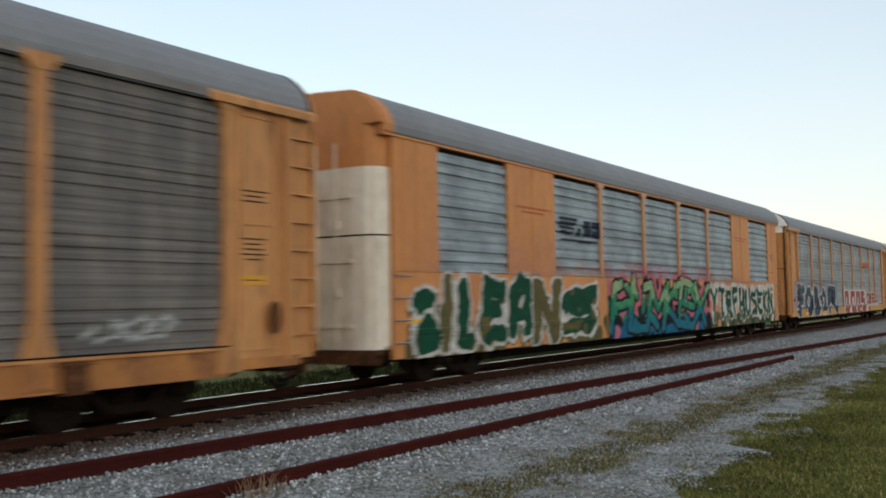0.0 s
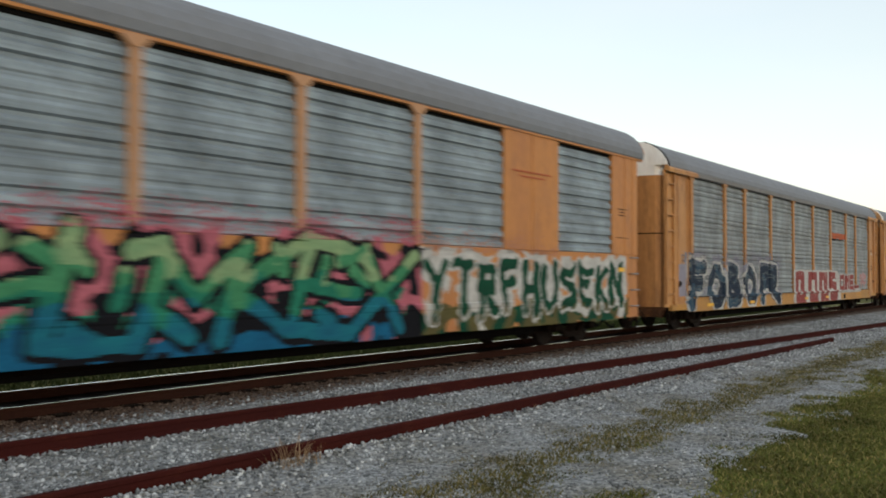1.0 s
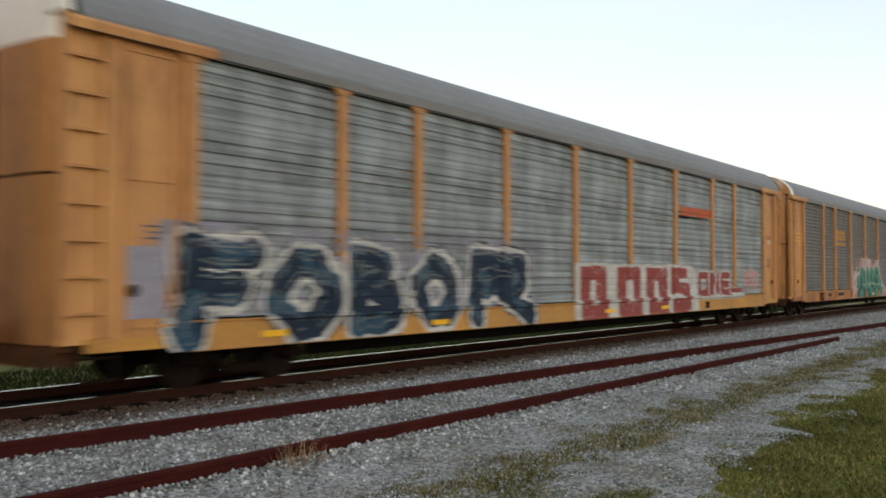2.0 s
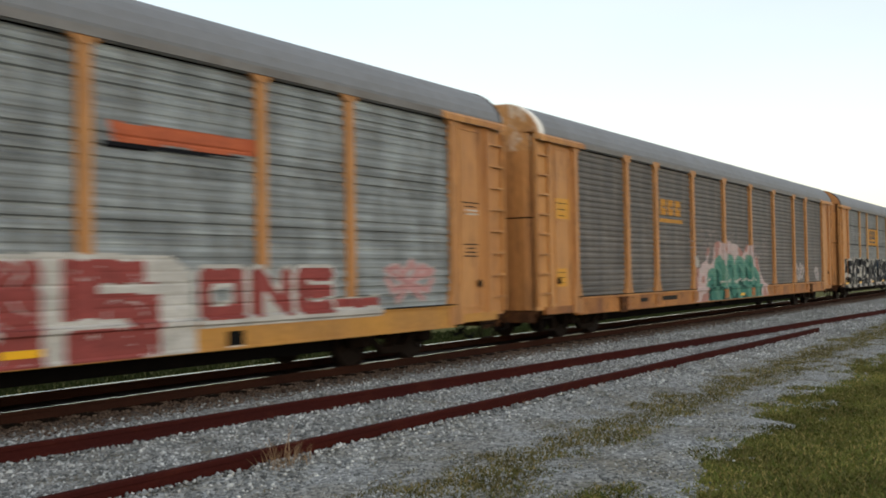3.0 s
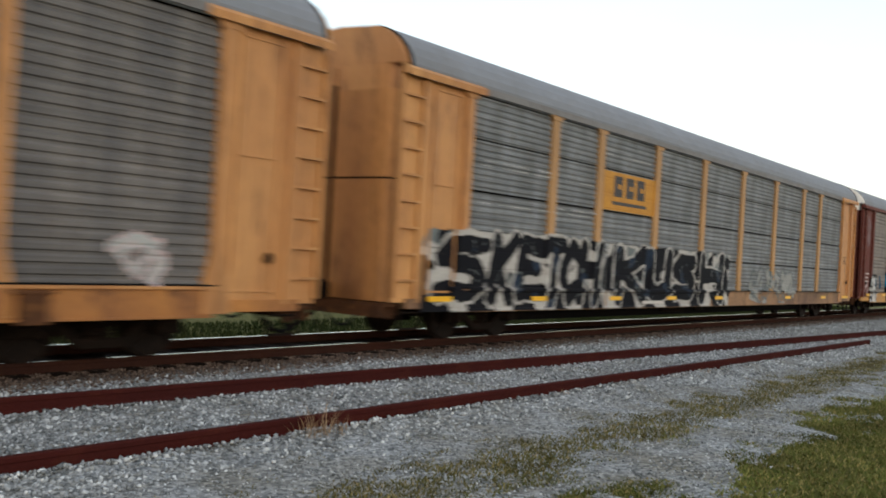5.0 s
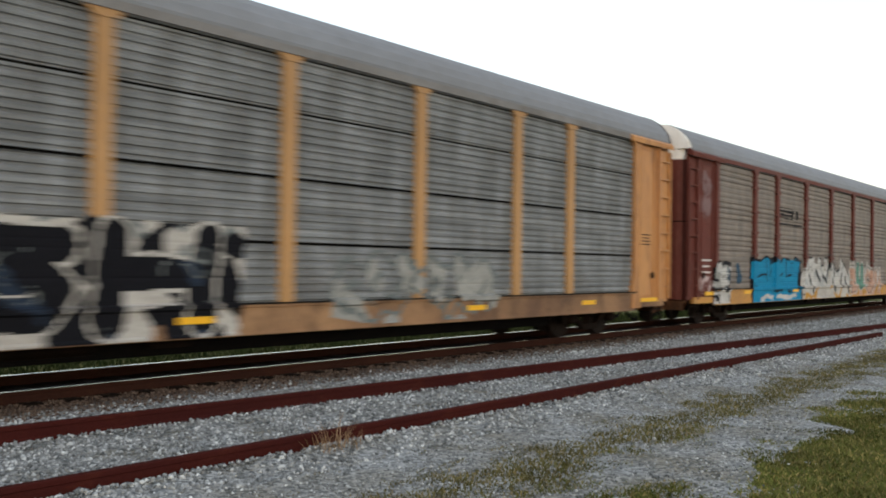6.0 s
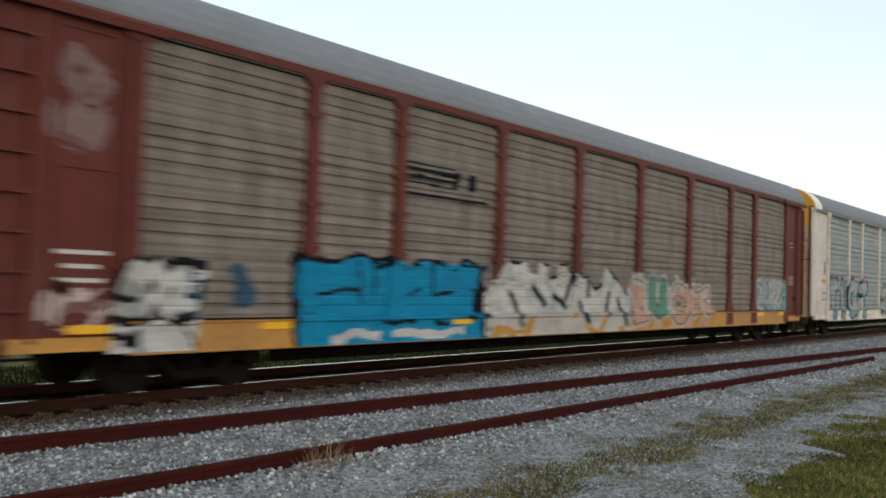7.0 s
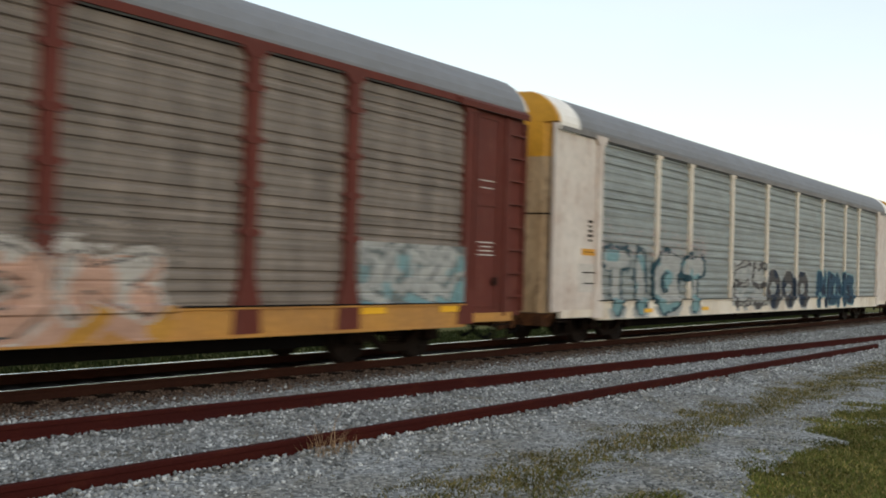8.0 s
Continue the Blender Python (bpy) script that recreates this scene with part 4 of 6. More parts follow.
# ---------------------------------------------------------------- spray paint on the cars
# strokes on a grid two wide and four high: from-to pairs of "column row"
GLYPH = {
    "A": "00-14 14-20 12-11 02-22", "B": "00-04 04-23 23-12 02-21 21-00", "C": "24-04 04-00 00-20", "D": "00-04 04-23 23-21 21-00", "E": "24-04 04-00 00-20 02-22",
    "F": "00-04 04-24 02-22", "G": "24-04 04-00 00-20 20-22 22-12", "H": "00-04 20-24 02-22", "I": "10-14 04-24 00-20", "K": "00-04 24-02 02-20", "L": "04-00 00-20",
    "M": "00-04 04-12 12-24 24-20", "N": "00-04 04-20 20-24", "O": "00-04 04-24 24-20 20-00", "R": "00-04 04-24 24-22 22-02 12-20", "S": "24-04 04-02 02-22 22-20 20-00",
    "T": "10-14 04-24", "U": "04-00 00-20 20-24", "V": "04-10 10-24", "X": "00-24 04-20", "Y": "04-12 24-12 12-10", "Z": "04-24 24-00 00-20",
}
DX, DZ = 0.032, 0.026


def relief(kind, x, z):
    """How far the car's side stands out at (x, z)."""
    st = STYLES.get(kind)
    if kind == "B":
        if z < 0.97:
            return -0.02
        if z < 1.03:
            return -0.03
        if z < B_LOW + 0.01:
            return -0.006
        if min(abs(x - e) for e in B_EDGES[3:7]) < 0.1:
            return -0.05
        if B_EDGES[1] < x < B_EDGES[2] or B_EDGES[7] < x < B_EDGES[8] or abs(x) > 12.0:
            return -0.02
        return rib(z, 0.212, 0.05)
    if abs(x) > SCREEN_END + 0.3:
        return -0.012 if z > 0.79 else -0.05
    if z < SILL_LO:
        return -0.075
    if z < SILL_HI - 0.045:
        base = -0.055
    elif z < SILL_HI + 0.005:
        base = -0.096
    else:
        base = rib(z, st["pitch"], st["depth"])
    near = min(abs(x - p) for p in POSTS)
    end = abs(abs(x) - SCREEN_END - 0.03)
    flare = 0.13 + 0.13 * max(0.0, min(1.0, (1.45 - z) / 0.8))
    if end < flare:
        return -0.079
    if st["gusset"]:
        if near < flare:
            base = min(base, -0.077)
    elif near < 0.14 and z > SILL_HI:
        base = min(base, -0.052)
    return base


def noise_field(X, Z, scale, seed):
    out = np.zeros_like(X)
    for i in range(X.shape[0]):
        for j in range(X.shape[1]):
            out[i, j] = noise.noise((X[i, j] * scale, Z[i, j] * scale, seed))
    return out


def strokes(text, x0, x1, z0, z1, lean=0.0, gap=0.22, wave=0.0, wild=0):
    """Line segments of the letters, set into a box."""
    segs = []
    n = len(text)
    wide = (x1 - x0) / (n - gap)
    for i, ch in enumerate(text):
        if ch not in GLYPH:
            continue
        a = x0 + i * wide
        for s in GLYPH[ch].split():
            pts = []
            for q in (s[:2], s[3:]):
                u, v = int(q[0]) / 2, int(q[1]) / 4
                up = wave * math.sin(i * 2.1 + u * 1.7)
                pts.append((a + (u * (1 - gap) + lean * (v - 0.5)) * wide, z0 + (z1 - z0) * v + up * (0.3 + v)))
            segs.append(pts)
    r = random.Random(text)
    for _ in range(wild):
        x, z, a = r.uniform(x0, x1), r.uniform(z0, z1), r.choice((0.4, 0.9, 1.4, 2.2, 2.7)) + r.uniform(-0.2, 0.2)
        l = r.uniform(0.25, 0.55)
        segs.append([(x, z), (min(max(x + l * math.cos(a), x0), x1), min(max(z + l * math.sin(a), z0), z1))])
    return segs


def spread(X, Z, segs):
    d = np.full(X.shape, 9.0)
    for (ax, az), (bx, bz) in segs:
        px, pz, vx, vz = X - ax, Z - az, bx - ax, bz - az
        t = np.clip((px * vx + pz * vz) / (vx * vx + vz * vz + 1e-9), 0, 1)
        d = np.minimum(d, np.hypot(px - t * vx, pz - t * vz))
    return d


def spray(key, x0, x1, z0, z1, colour, paints, label, warp=0.05, loose=False):
    """Paint laid on the car's relief. colour(X, Z) gives a paint's number at each place, -1 for bare steel."""
    nx, nz = int((x1 - x0) / DX), int((z1 - z0) / DZ)
    X, Z = np.meshgrid(x0 + (np.arange(nx) + 0.5) * DX, z0 + (np.arange(nz) + 0.5) * DZ, indexing="ij")
    W1, W2 = noise_field(X, Z, 2.3, x0), noise_field(X, Z, 2.3, x0 + 9)
    W3 = noise_field(X, Z, 9.0, x0 + 4) * 0.35
    cls = colour(X + warp * (W1 + W3), Z + warp * (W2 + W3), W1, W2)
    kind = key if key != "H" else "G"
    rel = np.array([[relief(kind, x0 + i * DX, z0 + j * DZ) for j in range(-1, nz + 2)] for i in range(-1, nx + 2)])
    low = np.minimum.reduce([rel[a:a + nx + 1, b:b + nz + 1] for a in (0, 1, 2) for b in (0, 1, 2)])
    index, verts, faces, mats = {}, [], [], []

    def vid(i, j):
        if (i, j) not in index:
            index[i, j] = len(verts)
            verts.append((x0 + i * DX, -FACE + low[i, j] - 0.005, z0 + j * DZ))
        return index[i, j]
    for i in range(nx):
        for j in range(nz):
            if cls[i, j] >= 0:
                faces.append((vid(i, j), vid(i + 1, j), vid(i + 1, j + 1), vid(i, j + 1)))
                mats.append(int(cls[i, j]))
    me = bpy.data.meshes.new("graffiti")
    me.from_pydata(verts, [], faces)
    for p in paints:
        me.materials.append(M["p_" + p])
    me.polygons.foreach_set("material_index", mats)
    me.update()
    ob = part("graffiti", me, None, CAR[key], label)
    if loose:
        # the dashes that paint light through E's perforations share this name
        ob.name = "overspray"
        tagged(ob, label, kind="stuff")


# letters on a grid nine wide and nine high: lines through "column row" corners
FAT = {
    "S": "98 28 06 35 75 93 71 01", "K": "10 19;99 25;35 90", "E": "98 19 11 91;15 75", "T": "09 99;50 59", "C": "97 59 16 13 50 92", "H": "10 19;90 99;15 95", "U": "09 02 40 92 99",
    "O": "39 06 03 30 60 93 96 69 39", "F": "10 19 99;15 75", "B": "10 19 78 66 15;15 84 81 10", "R": "10 19 88 85 15;45 90", "L": "29 20 80", "I": "59 50", "A": "00 39 69 90;33 73", "N": "00 09 90 99", "V": "09 40 99",
    "Y": "09 45 99;45 30", "w": "03 18 35 12 40 67 59 33 71 96 88 64", "v": "15 48 86 51 24 57 93 70", "f": "44 07 28 44;44 36 59 66 44;44 78 97 44;05 12 44 82 95;44 20;44 70", "X": "09 90;00 99", "Q": "00 27 59 98 90;33 83", "g": "08 59 98;09 06 37;05 02 40 81;45 41", "M": "00 19 54 89 90", "W": "09 20 55 70 99", "Z": "09 99 00 90", "G": "98 39 06 03 30 81 85 55",
}


def set_letters(places, z0, z1, inset, lean=0.0):
    """Line segments of each letter, from (letter, x0, x1) or (letter, x0, x1, low, high)."""
    out = []
    for ch, x0, x1, *zz in places:
        lo, hi = zz if zz else (z0, z1)
        segs = []
        for line in FAT[ch].split(";"):
            pts = []
            for q in line.split():
                u, v = int(q[0]) / 9, int(q[1]) / 9
                pts.append((x0 + inset + u * (x1 - x0 - 2 * inset) + lean * (v - 0.5), lo + inset + v * (hi - lo - 2 * inset)))
            segs += list(zip(pts, pts[1:]))
        out.append(segs)
    return out


def fat_letters(places, z0, z1, r, glow, fill, lean=0.0, ground=None, inset=None):
    """Colour rule for letters set one by one: fill(X, Z, A, B, d, letter) within r, a halo as paint 1, ground() for the rest."""
    sets = set_letters(places, z0, z1, r if inset is None else inset, lean)

    def colour(X, Z, A, B):
        ds = np.stack([spread(X, Z, g) for g in sets])
        d, which = ds.min(0), ds.argmin(0)
        out = ground(X, Z, A, B, d) if ground else np.full(X.shape, -1)
        out = np.where(d < r + glow, 1, out)
        return np.where(d < r, fill(X, Z, A, B, d, which), out)
    return colour


def red_blocks(X, Z, A, B):
    """Heavy red blocks with slim white counters, white chamfered flanks between them."""
    out = np.full(X.shape, -1)
    out = np.where((Z < 1.84 - 0.25 * np.clip((X - 5.6) / 0.4, 0, 1)) & (X < 5.95) & (X > -1.55), 1, out)
    for c in (-0.55, 1.38, 3.1, 4.72):
        body = (np.abs(X - c) < 0.68) & (Z > 0.5) & (Z < 1.76) & (X - c + Z < 2.36)
        if c < 4:
            hole = (np.abs(X - c + 0.02) < 0.13 + 0.05 * (1.4 - Z)) & (Z > 0.88) & (Z < 1.42)
        else:
            hole = ((np.abs(Z - 1.42) < 0.06) & (X > c - 0.2)) | ((np.abs(Z - 1.0) < 0.06) & (X < c + 0.22)) | ((X > c + 0.5) & (Z > 1.5))
        out = np.where(body & ~hole, np.where(np.abs(A - 0.16) < 0.014, 2, 0), out)
    return out


def fingers(X, Z, A, B):
    """Round-topped sea-green columns with pale rims in a ragged pink cloud."""
    d, core = np.full(X.shape, 9.0), np.full(X.shape, 9.0)
    for c, top, w in ((-2.6, 1.62, 0.52), (-1.95, 2.0, 0.5), (-0.85, 2.08, 0.56), (0.2, 2.02, 0.55), (1.1, 2.05, 0.5), (1.95, 1.62, 0.55)):
        up = np.hypot(X - c, np.maximum(Z - top + w, 0)) - w
        d, core = np.minimum(d, up), np.minimum(core, up + 0.2)
    out = np.where(d < 0.34 + 0.3 * A + 0.12 * B, np.where(B > 0.2, 4, 1), -1)
    skirt = (X < -2.3) & (Z < 2.0 + 0.55 * (X + 2.9) + 0.5 * A) & (X > -4.3 + 0.2 * B)
    out = np.where(skirt | ((X > 2.2) & (X < 3.3 + 0.3 * A) & (Z < 1.45 - 0.6 * (X - 2.4))), np.where(A > 0.18, 4, 1), out)
    bars = np.abs(((X + 0.35 * np.sin(Z * 4)) % 0.78) - 0.39)
    inside = np.where(core < 0, np.where((bars < 0.1) & (Z < 1.75), 3, np.where(Z > 1.62, np.where(core < -0.17, 0, 2), np.where(B > 0.12, 0, 2))), 3)
    inside = np.where((np.abs(Z - 1.18 - 0.05 * np.sin(X * 8.4)) < 0.035) & (A > -0.1), 5, inside)
    inside = np.where(Z < 0.97, np.where(np.abs(((X * 0.9 + 0.7 * Z) % 1.0) - 0.5) < 0.17, 3, np.where(A > 0, 0, 2)), inside)
    out = np.where(d < 0, inside, out)
    return np.where((np.abs(X + 4.05) < 0.25 + 0.2 * A) & (np.abs(Z - 1.8) < 0.16), 5, out)


PEAKS = ((-4.7, 1.35), (-4.35, 1.72), (-4.12, 2.0), (-3.35, 1.94), (-3.3, 1.78), (-2.95, 1.7), (-2.88, 1.95), (-2.6, 1.97), (-2.55, 1.72), (-2.2, 1.72), (-2.15, 2.0), (-1.85, 1.98), (-1.7, 1.8), (-0.95, 1.74), (-0.75, 1.5), (-0.3, 1.6), (-0.1, 1.98), (0.2, 1.8), (0.7, 1.5), (1.1, 1.3))
SLASHES = (((-3.85, 1.35), (-3.5, 0.75)), ((-3.1, 1.5), (-2.65, 1.15)), ((-2.3, 1.35), (-1.85, 1.1)), ((-1.55, 1.72), (-1.85, 1.25)), ((-1.35, 1.2), (-0.9, 0.8)), ((-0.9, 1.65), (-0.85, 1.35)), ((0.05, 1.4), (-0.05, 0.95)), ((0.5, 1.25), (0.85, 0.7)))


def white_peaks(X, Z, A, B):
    """A run of off-white letters with spiked tops, dark slashes and thin dark upper edges."""
    top = np.interp(X, [p[0] for p in PEAKS], [p[1] for p in PEAKS])
    edge = np.interp(X - 0.05, [p[0] for p in PEAKS], [p[1] for p in PEAKS])
    cut = spread(X, Z, SLASHES)
    body = np.where(Z < 1.0, np.where(A > 0.3, 3, 2), np.where(B > 0.28, 4, np.where(A > 0.25, 2, 1)))
    body = np.where(cut < 0.055, 0, np.where(cut < 0.1, 4, body))
    out = np.where(Z < top, body, -1)
    return np.where((Z > edge - 0.05) & (Z < edge + 0.02) & (B > -0.12), 0, out)


def lettered(text, x0, x1, z0, z1, r, line, glow, fill, lean=0.0, wave=0.0, gap=0.22, ground=None, wild=0):
    """Colour rule for fat letters: fill within r, an outline, a halo; ground() paints what is left."""
    segs = strokes(text, x0 + r + line + glow, x1 - r - line - glow, z0 + r + line + glow, z1 - r - line - glow, lean, gap, wave, wild)

    def colour(X, Z, A, B):
        d = spread(X, Z, segs)
        out = np.full(X.shape, -1)
        if ground:
            out = ground(X, Z, A, B, d)
        out = np.where(d < r + line + glow, 1, out)
        out = np.where(d < r + line, 0, out)
        return np.where(d < r, fill(X, Z, A, B, d), out)
    return colour


def make_graffiti():
    def olive_or_green(X, Z, A, B, d, k):
        return np.where((k == 2) | (k == 6) | ((Z < 1.0) & (k != 1) & (A > 0.05)) | (B > 0.4), 3, 2)

    def olive_ground(X, Z, A, B, d):
        return np.where((d < 0.3) & (A + B > 0.25), 1, np.where((Z < 1.05 + 0.25 * B) & (A < 0.1), 3, np.where((d < 0.34) & (Z < 1.45), np.where(A > 0, 3, 1), -1)))
    first = [("C", -13.0, -12.2, 1.3, 1.8), ("O", -12.95, -12.05, 0.55, 1.25), ("I", -12.25, -11.4), ("L", -11.55, -10.6), ("E", -10.6, -9.5), ("Q", -9.45, -8.35, 0.75, 2.12), ("N", -8.3, -6.95), ("S", -6.85, -4.8, 0.6, 1.98)]
    spray("B", -13.2, -4.2, 0.52, 2.2, fat_letters(first, 0.55, 2.05, 0.2, 0.075, olive_or_green, 0.1, olive_ground), ("white", "white", "green", "olive"), "dark green and olive letters edged in white", warp=0.14)
    spray("B", -4.15, 4.45, 0.5, 2.28, lettered("HUMKEX", -4.0, 4.2, 0.5, 2.15, 0.115, 0.085, 0.0, lambda X, Z, A, B, d: np.where(Z + 0.5 * A > 1.72, 4, np.where(Z + 0.5 * B > 1.4, 3, np.where(Z + 0.4 * A > 1.02, 5, 2))), lean=0.35, wave=0.14, gap=0.05, wild=16,
                                                     ground=lambda X, Z, A, B, d: np.where(Z + 0.3 * B < 0.84, np.where(A > 0.3, 1, np.where(A < -0.22, 0, 6)), np.where((Z > 1.3 + 0.3 * A) & (Z < 2.08 + 0.45 * A), np.where(B < -0.25, 0, 1), np.where(Z > 1.7, -1, np.where(B > -0.02, 0, np.where(A > 0.05, 5, 1)))))),
          ("black", "pink", "teal", "mint", "lime", "jade", "seablue"), "pink, lime, green and teal letters outlined in black")
    third = [(c, 4.4 + 0.82 * i, 5.35 + 0.82 * i, 0.62 + 0.1 * (i % 2), 2.0 - 0.05 * (i % 3)) for i, c in enumerate("YTRFHUSEKN")]
    spray("B", 4.35, 12.95, 0.52, 2.1, fat_letters(third, 0.6, 2.0, 0.115, 0.055, lambda X, Z, A, B, d, k: np.where((Z + 0.35 * A < 0.85) & (B > -0.1), 3, 2),
                                                    ground=lambda X, Z, A, B, d: np.where((Z < 0.95 + 0.3 * A) & (d < 0.5) & (B < 0.2), np.where(A > -0.05, 3, 2), np.where((d < 0.33) & (B > -0.15), 1, -1)), inset=0.2),
          ("white", "white", "green", "olive"), "dark green letters edged in white", warp=0.13)
    navy = [("F", -12.45, -10.75), ("O", -10.65, -9.15, 0.58, 1.95), ("B", -9.1, -7.55), ("O", -7.35, -5.95, 0.6, 1.9), ("R", -5.85, -3.3)]
    spray("C", -12.75, -3.0, 0.56, 2.25, fat_letters(navy, 0.55, 2.06, 0.22, 0.1, lambda X, Z, A, B, d, k: np.where((np.abs(d - 0.14) < 0.013) & (Z > 1.2), 2, np.where((np.abs(d - 0.07) < 0.012) & (A > 0.1), 2, np.where(A + B > 0.35, 3, 0))),
                                                     ground=lambda X, Z, A, B, d: np.where((d < 0.52) & (Z > 1.0) & (A + 0.6 * B > 0.12), 4, np.where((d < 0.36) & (B < 0), 0, -1))),
          ("navy", "white", "slate", "blue", "haze"), "navy blue letters edged in white", warp=0.1)
    spray("C", -1.65, 6.0, 0.56, 1.9, red_blocks, ("red", "white", "palepink"), "dark red block letters on white", warp=0.03)
    spray("C", 6.0, 9.9, 0.86, 1.74, lettered("ONE", 6.0, 8.8, 0.9, 1.72, 0.1, 0.0, 0.06, lambda X, Z, A, B, d: np.full(X.shape, 0), gap=0.34,
                                                  ground=lambda X, Z, A, B, d: np.where((Z < 1.17) & (Z > 1.03) & (X > 8.4), 0, np.where(Z < 1.2, 1, -1))),
          ("red", "white"), "small dark red letters on white", warp=0.02)
    spray("C", 9.9, 11.7, 0.98, 1.9, fat_letters([("f", 10.0, 11.5)], 1.0, 1.85, 0.045, 0.03, lambda X, Z, A, B, d, k: np.full(X.shape, 0), inset=0.1), ("rose", "palepink"), "pale pink scrawl like a flower", warp=0.05)
    spray("C", 4.5, 7.08, 3.1, 3.55, lambda X, Z, A, B: np.where((Z > 3.24) & (Z < 3.48) & (X > 4.75 - 0.3 * (Z - 3.24)), 0, np.where((Z < 3.225) & (Z > 3.14 + 0.03 * (X - 4.5)) & (X > 4.6), 1, -1)), ("salmon_red", "black"), "faded orange-red painted stripe over a black line", warp=0.015)
    spray("D", -4.5, 3.5, 0.58, 2.5, fingers, ("deepgreen", "palepink", "seagreen", "mint2", "pink2", "cream"), "sea-green round-topped letters in a pale pink cloud", warp=0.08)
    spray("D", 7.3, 11.6, 0.95, 1.85, fat_letters([("w", 7.4, 8.9), ("v", 10.4, 11.4, 1.0, 1.7)], 1.0, 1.8, 0.035, 0.035, lambda X, Z, A, B, d, k: np.where(A > -0.25, 0, -1), inset=0.08), ("pgrey", "palepink"), "faint pale scrawls", warp=0.1)
    def three_blocks(X, Z, x0, ink, rest):
        u, v = (X - x0) / 0.56, (Z - 3.1) / 0.45
        k, w = np.floor(u), u % 1.0
        on = (v > 0) & (v < 1) & (k >= 0) & (k < 3) & (w < 0.75)
        on &= ~((np.abs(v - 0.5) < 0.09) & (np.abs(w - 0.5) < 0.14))
        return np.where(on, ink, np.where((Z > 2.9) & (Z < 3.0) & (X > x0 - 0.06) & (X < x0 + 1.66), ink, rest))
    spray("D", -6.95, -4.95, 2.84, 3.62, lambda X, Z, A, B: three_blocks(X, Z, -6.8, 0, -1), ("signyellow",), "yellow emblem of plain blocks", warp=0.0)
    def ink(X, Z, A, B, d, k):
        return np.where((np.abs(A - 0.1) < 0.018) & (B > 0), 3, np.where(B > 0.34, 2, 0))

    def backing_paint(X, Z, A, B, d):
        low = np.where(np.abs(((X + 0.5 * Z + 0.3 * A) % 1.4) - 0.7) < 0.24, 1, 0)
        return np.where((d < 0.62) & (Z < 2.0), np.where(Z < 0.95, low, np.where((d > 0.26) & (A > 0.0), 0, np.where(B > 0.22, 3, 1))), -1)
    left = [("S", -12.85, -11.25), ("K", -11.3, -10.3), ("E", -10.4, -9.2), ("T", -9.45, -8.5), ("C", -8.75, -7.8), ("H", -8.05, -6.95)]
    spray("E", -13.2, -6.75, 0.56, 2.12, fat_letters(left, 0.62, 2.02, 0.165, 0.05, ink, 0.22, backing_paint), ("black", "cream", "navy", "slate"), "black letters on off-white", warp=0.07)
    right = [("K", -6.45, -4.65), ("U", -4.75, -3.2), ("S", -3.15, -1.7), ("H", -1.65, 0.25)]
    spray("E", -6.7, 0.75, 0.56, 2.06, fat_letters(right, 0.62, 2.0, 0.2, 0.05, ink, 0.1, backing_paint), ("black", "cream", "navy", "slate"), "black letters on off-white", warp=0.06)
    spray("E", 2.3, 6.6, 0.6, 1.75, fat_letters([("w", 2.4, 4.2), ("v", 4.1, 5.4), ("w", 5.2, 6.5)], 0.7, 1.7, 0.09, 0.07, lambda X, Z, A, B, d, k: np.where(A > -0.1, 0, -1), ground=lambda X, Z, A, B, d: np.where((A + B > 0.22) & (Z < 1.4), 0, -1)), ("grey", "slate"), "faint grey-white scrawl", warp=0.12)
    spray("E", -7.08, -4.44, 2.74, 3.61, lambda X, Z, A, B: three_blocks(X, Z + 0.04, -6.5, 1, 0), ("signyellow", "dusk"), "yellow board with a dark block emblem", warp=0.0)
    spray("F", -12.35, -10.9, 0.58, 1.75, fat_letters([("S", -12.3, -11.75), ("X", -11.85, -11.35), ("E", -11.45, -10.95)], 1.0, 1.68, 0.085, 0.05, lambda X, Z, A, B, d, k: np.where(B > 0.2, 3, 2), 0.2, lambda X, Z, A, B, d: np.where((Z < 0.95) & (X > -12.25) & (X < -11.05), np.where(np.abs(((X + Z) % 0.9) - 0.45 + 0.3 * A) < 0.05, 1, 2), np.where((d < 0.2) & (B > 0), 1, -1))), ("black", "black", "white", "grey"), "black and white scrawl", warp=0.1)
    spray("F", -11.2, -9.9, 0.98, 1.95, lambda X, Z, A, B: np.where(A > 0.05, 0, -1), ("blue",), "smear of dull blue paint", warp=0.1)
    spray("F", -9.6, -4.6, 0.56, 2.02, lettered("HES", -9.2, -5.0, 0.85, 1.85, 0.03, 0.0, 0.0, lambda X, Z, A, B, d: np.where(A > -0.12, 1, 0),
                                                     ground=lambda X, Z, A, B, d: np.where((Z > 0.60) & (Z < 0.76) & (((X > -8.7) & (X < -7.6)) | ((X > -7.3) & (X < -5.4))), 2, np.where((X > -9.3 + 0.3 * A) & (X < -4.85 + 0.3 * B) & (Z < 1.82 + 0.12 * A), 0, np.where((X > -9.42 + 0.3 * A) & (X < -4.72 + 0.3 * B) & (Z < 1.9 + 0.12 * A), 1, -1)))),
          ("cyan", "black", "white"), "bright blue block piece edged in black", warp=0.1)
    spray("F", -4.75, 1.1, 0.56, 2.08, white_peaks, ("black", "white", "cream", "ochre", "pgrey"), "off-white spiked letters with dark slashes", warp=0.06)
    salmon = [("B", 1.0, 2.2), ("U", 2.05, 3.1, 0.75, 1.85), ("O", 3.1, 4.5, 0.6, 1.75), ("K", 4.4, 5.9, 0.8, 1.7)]
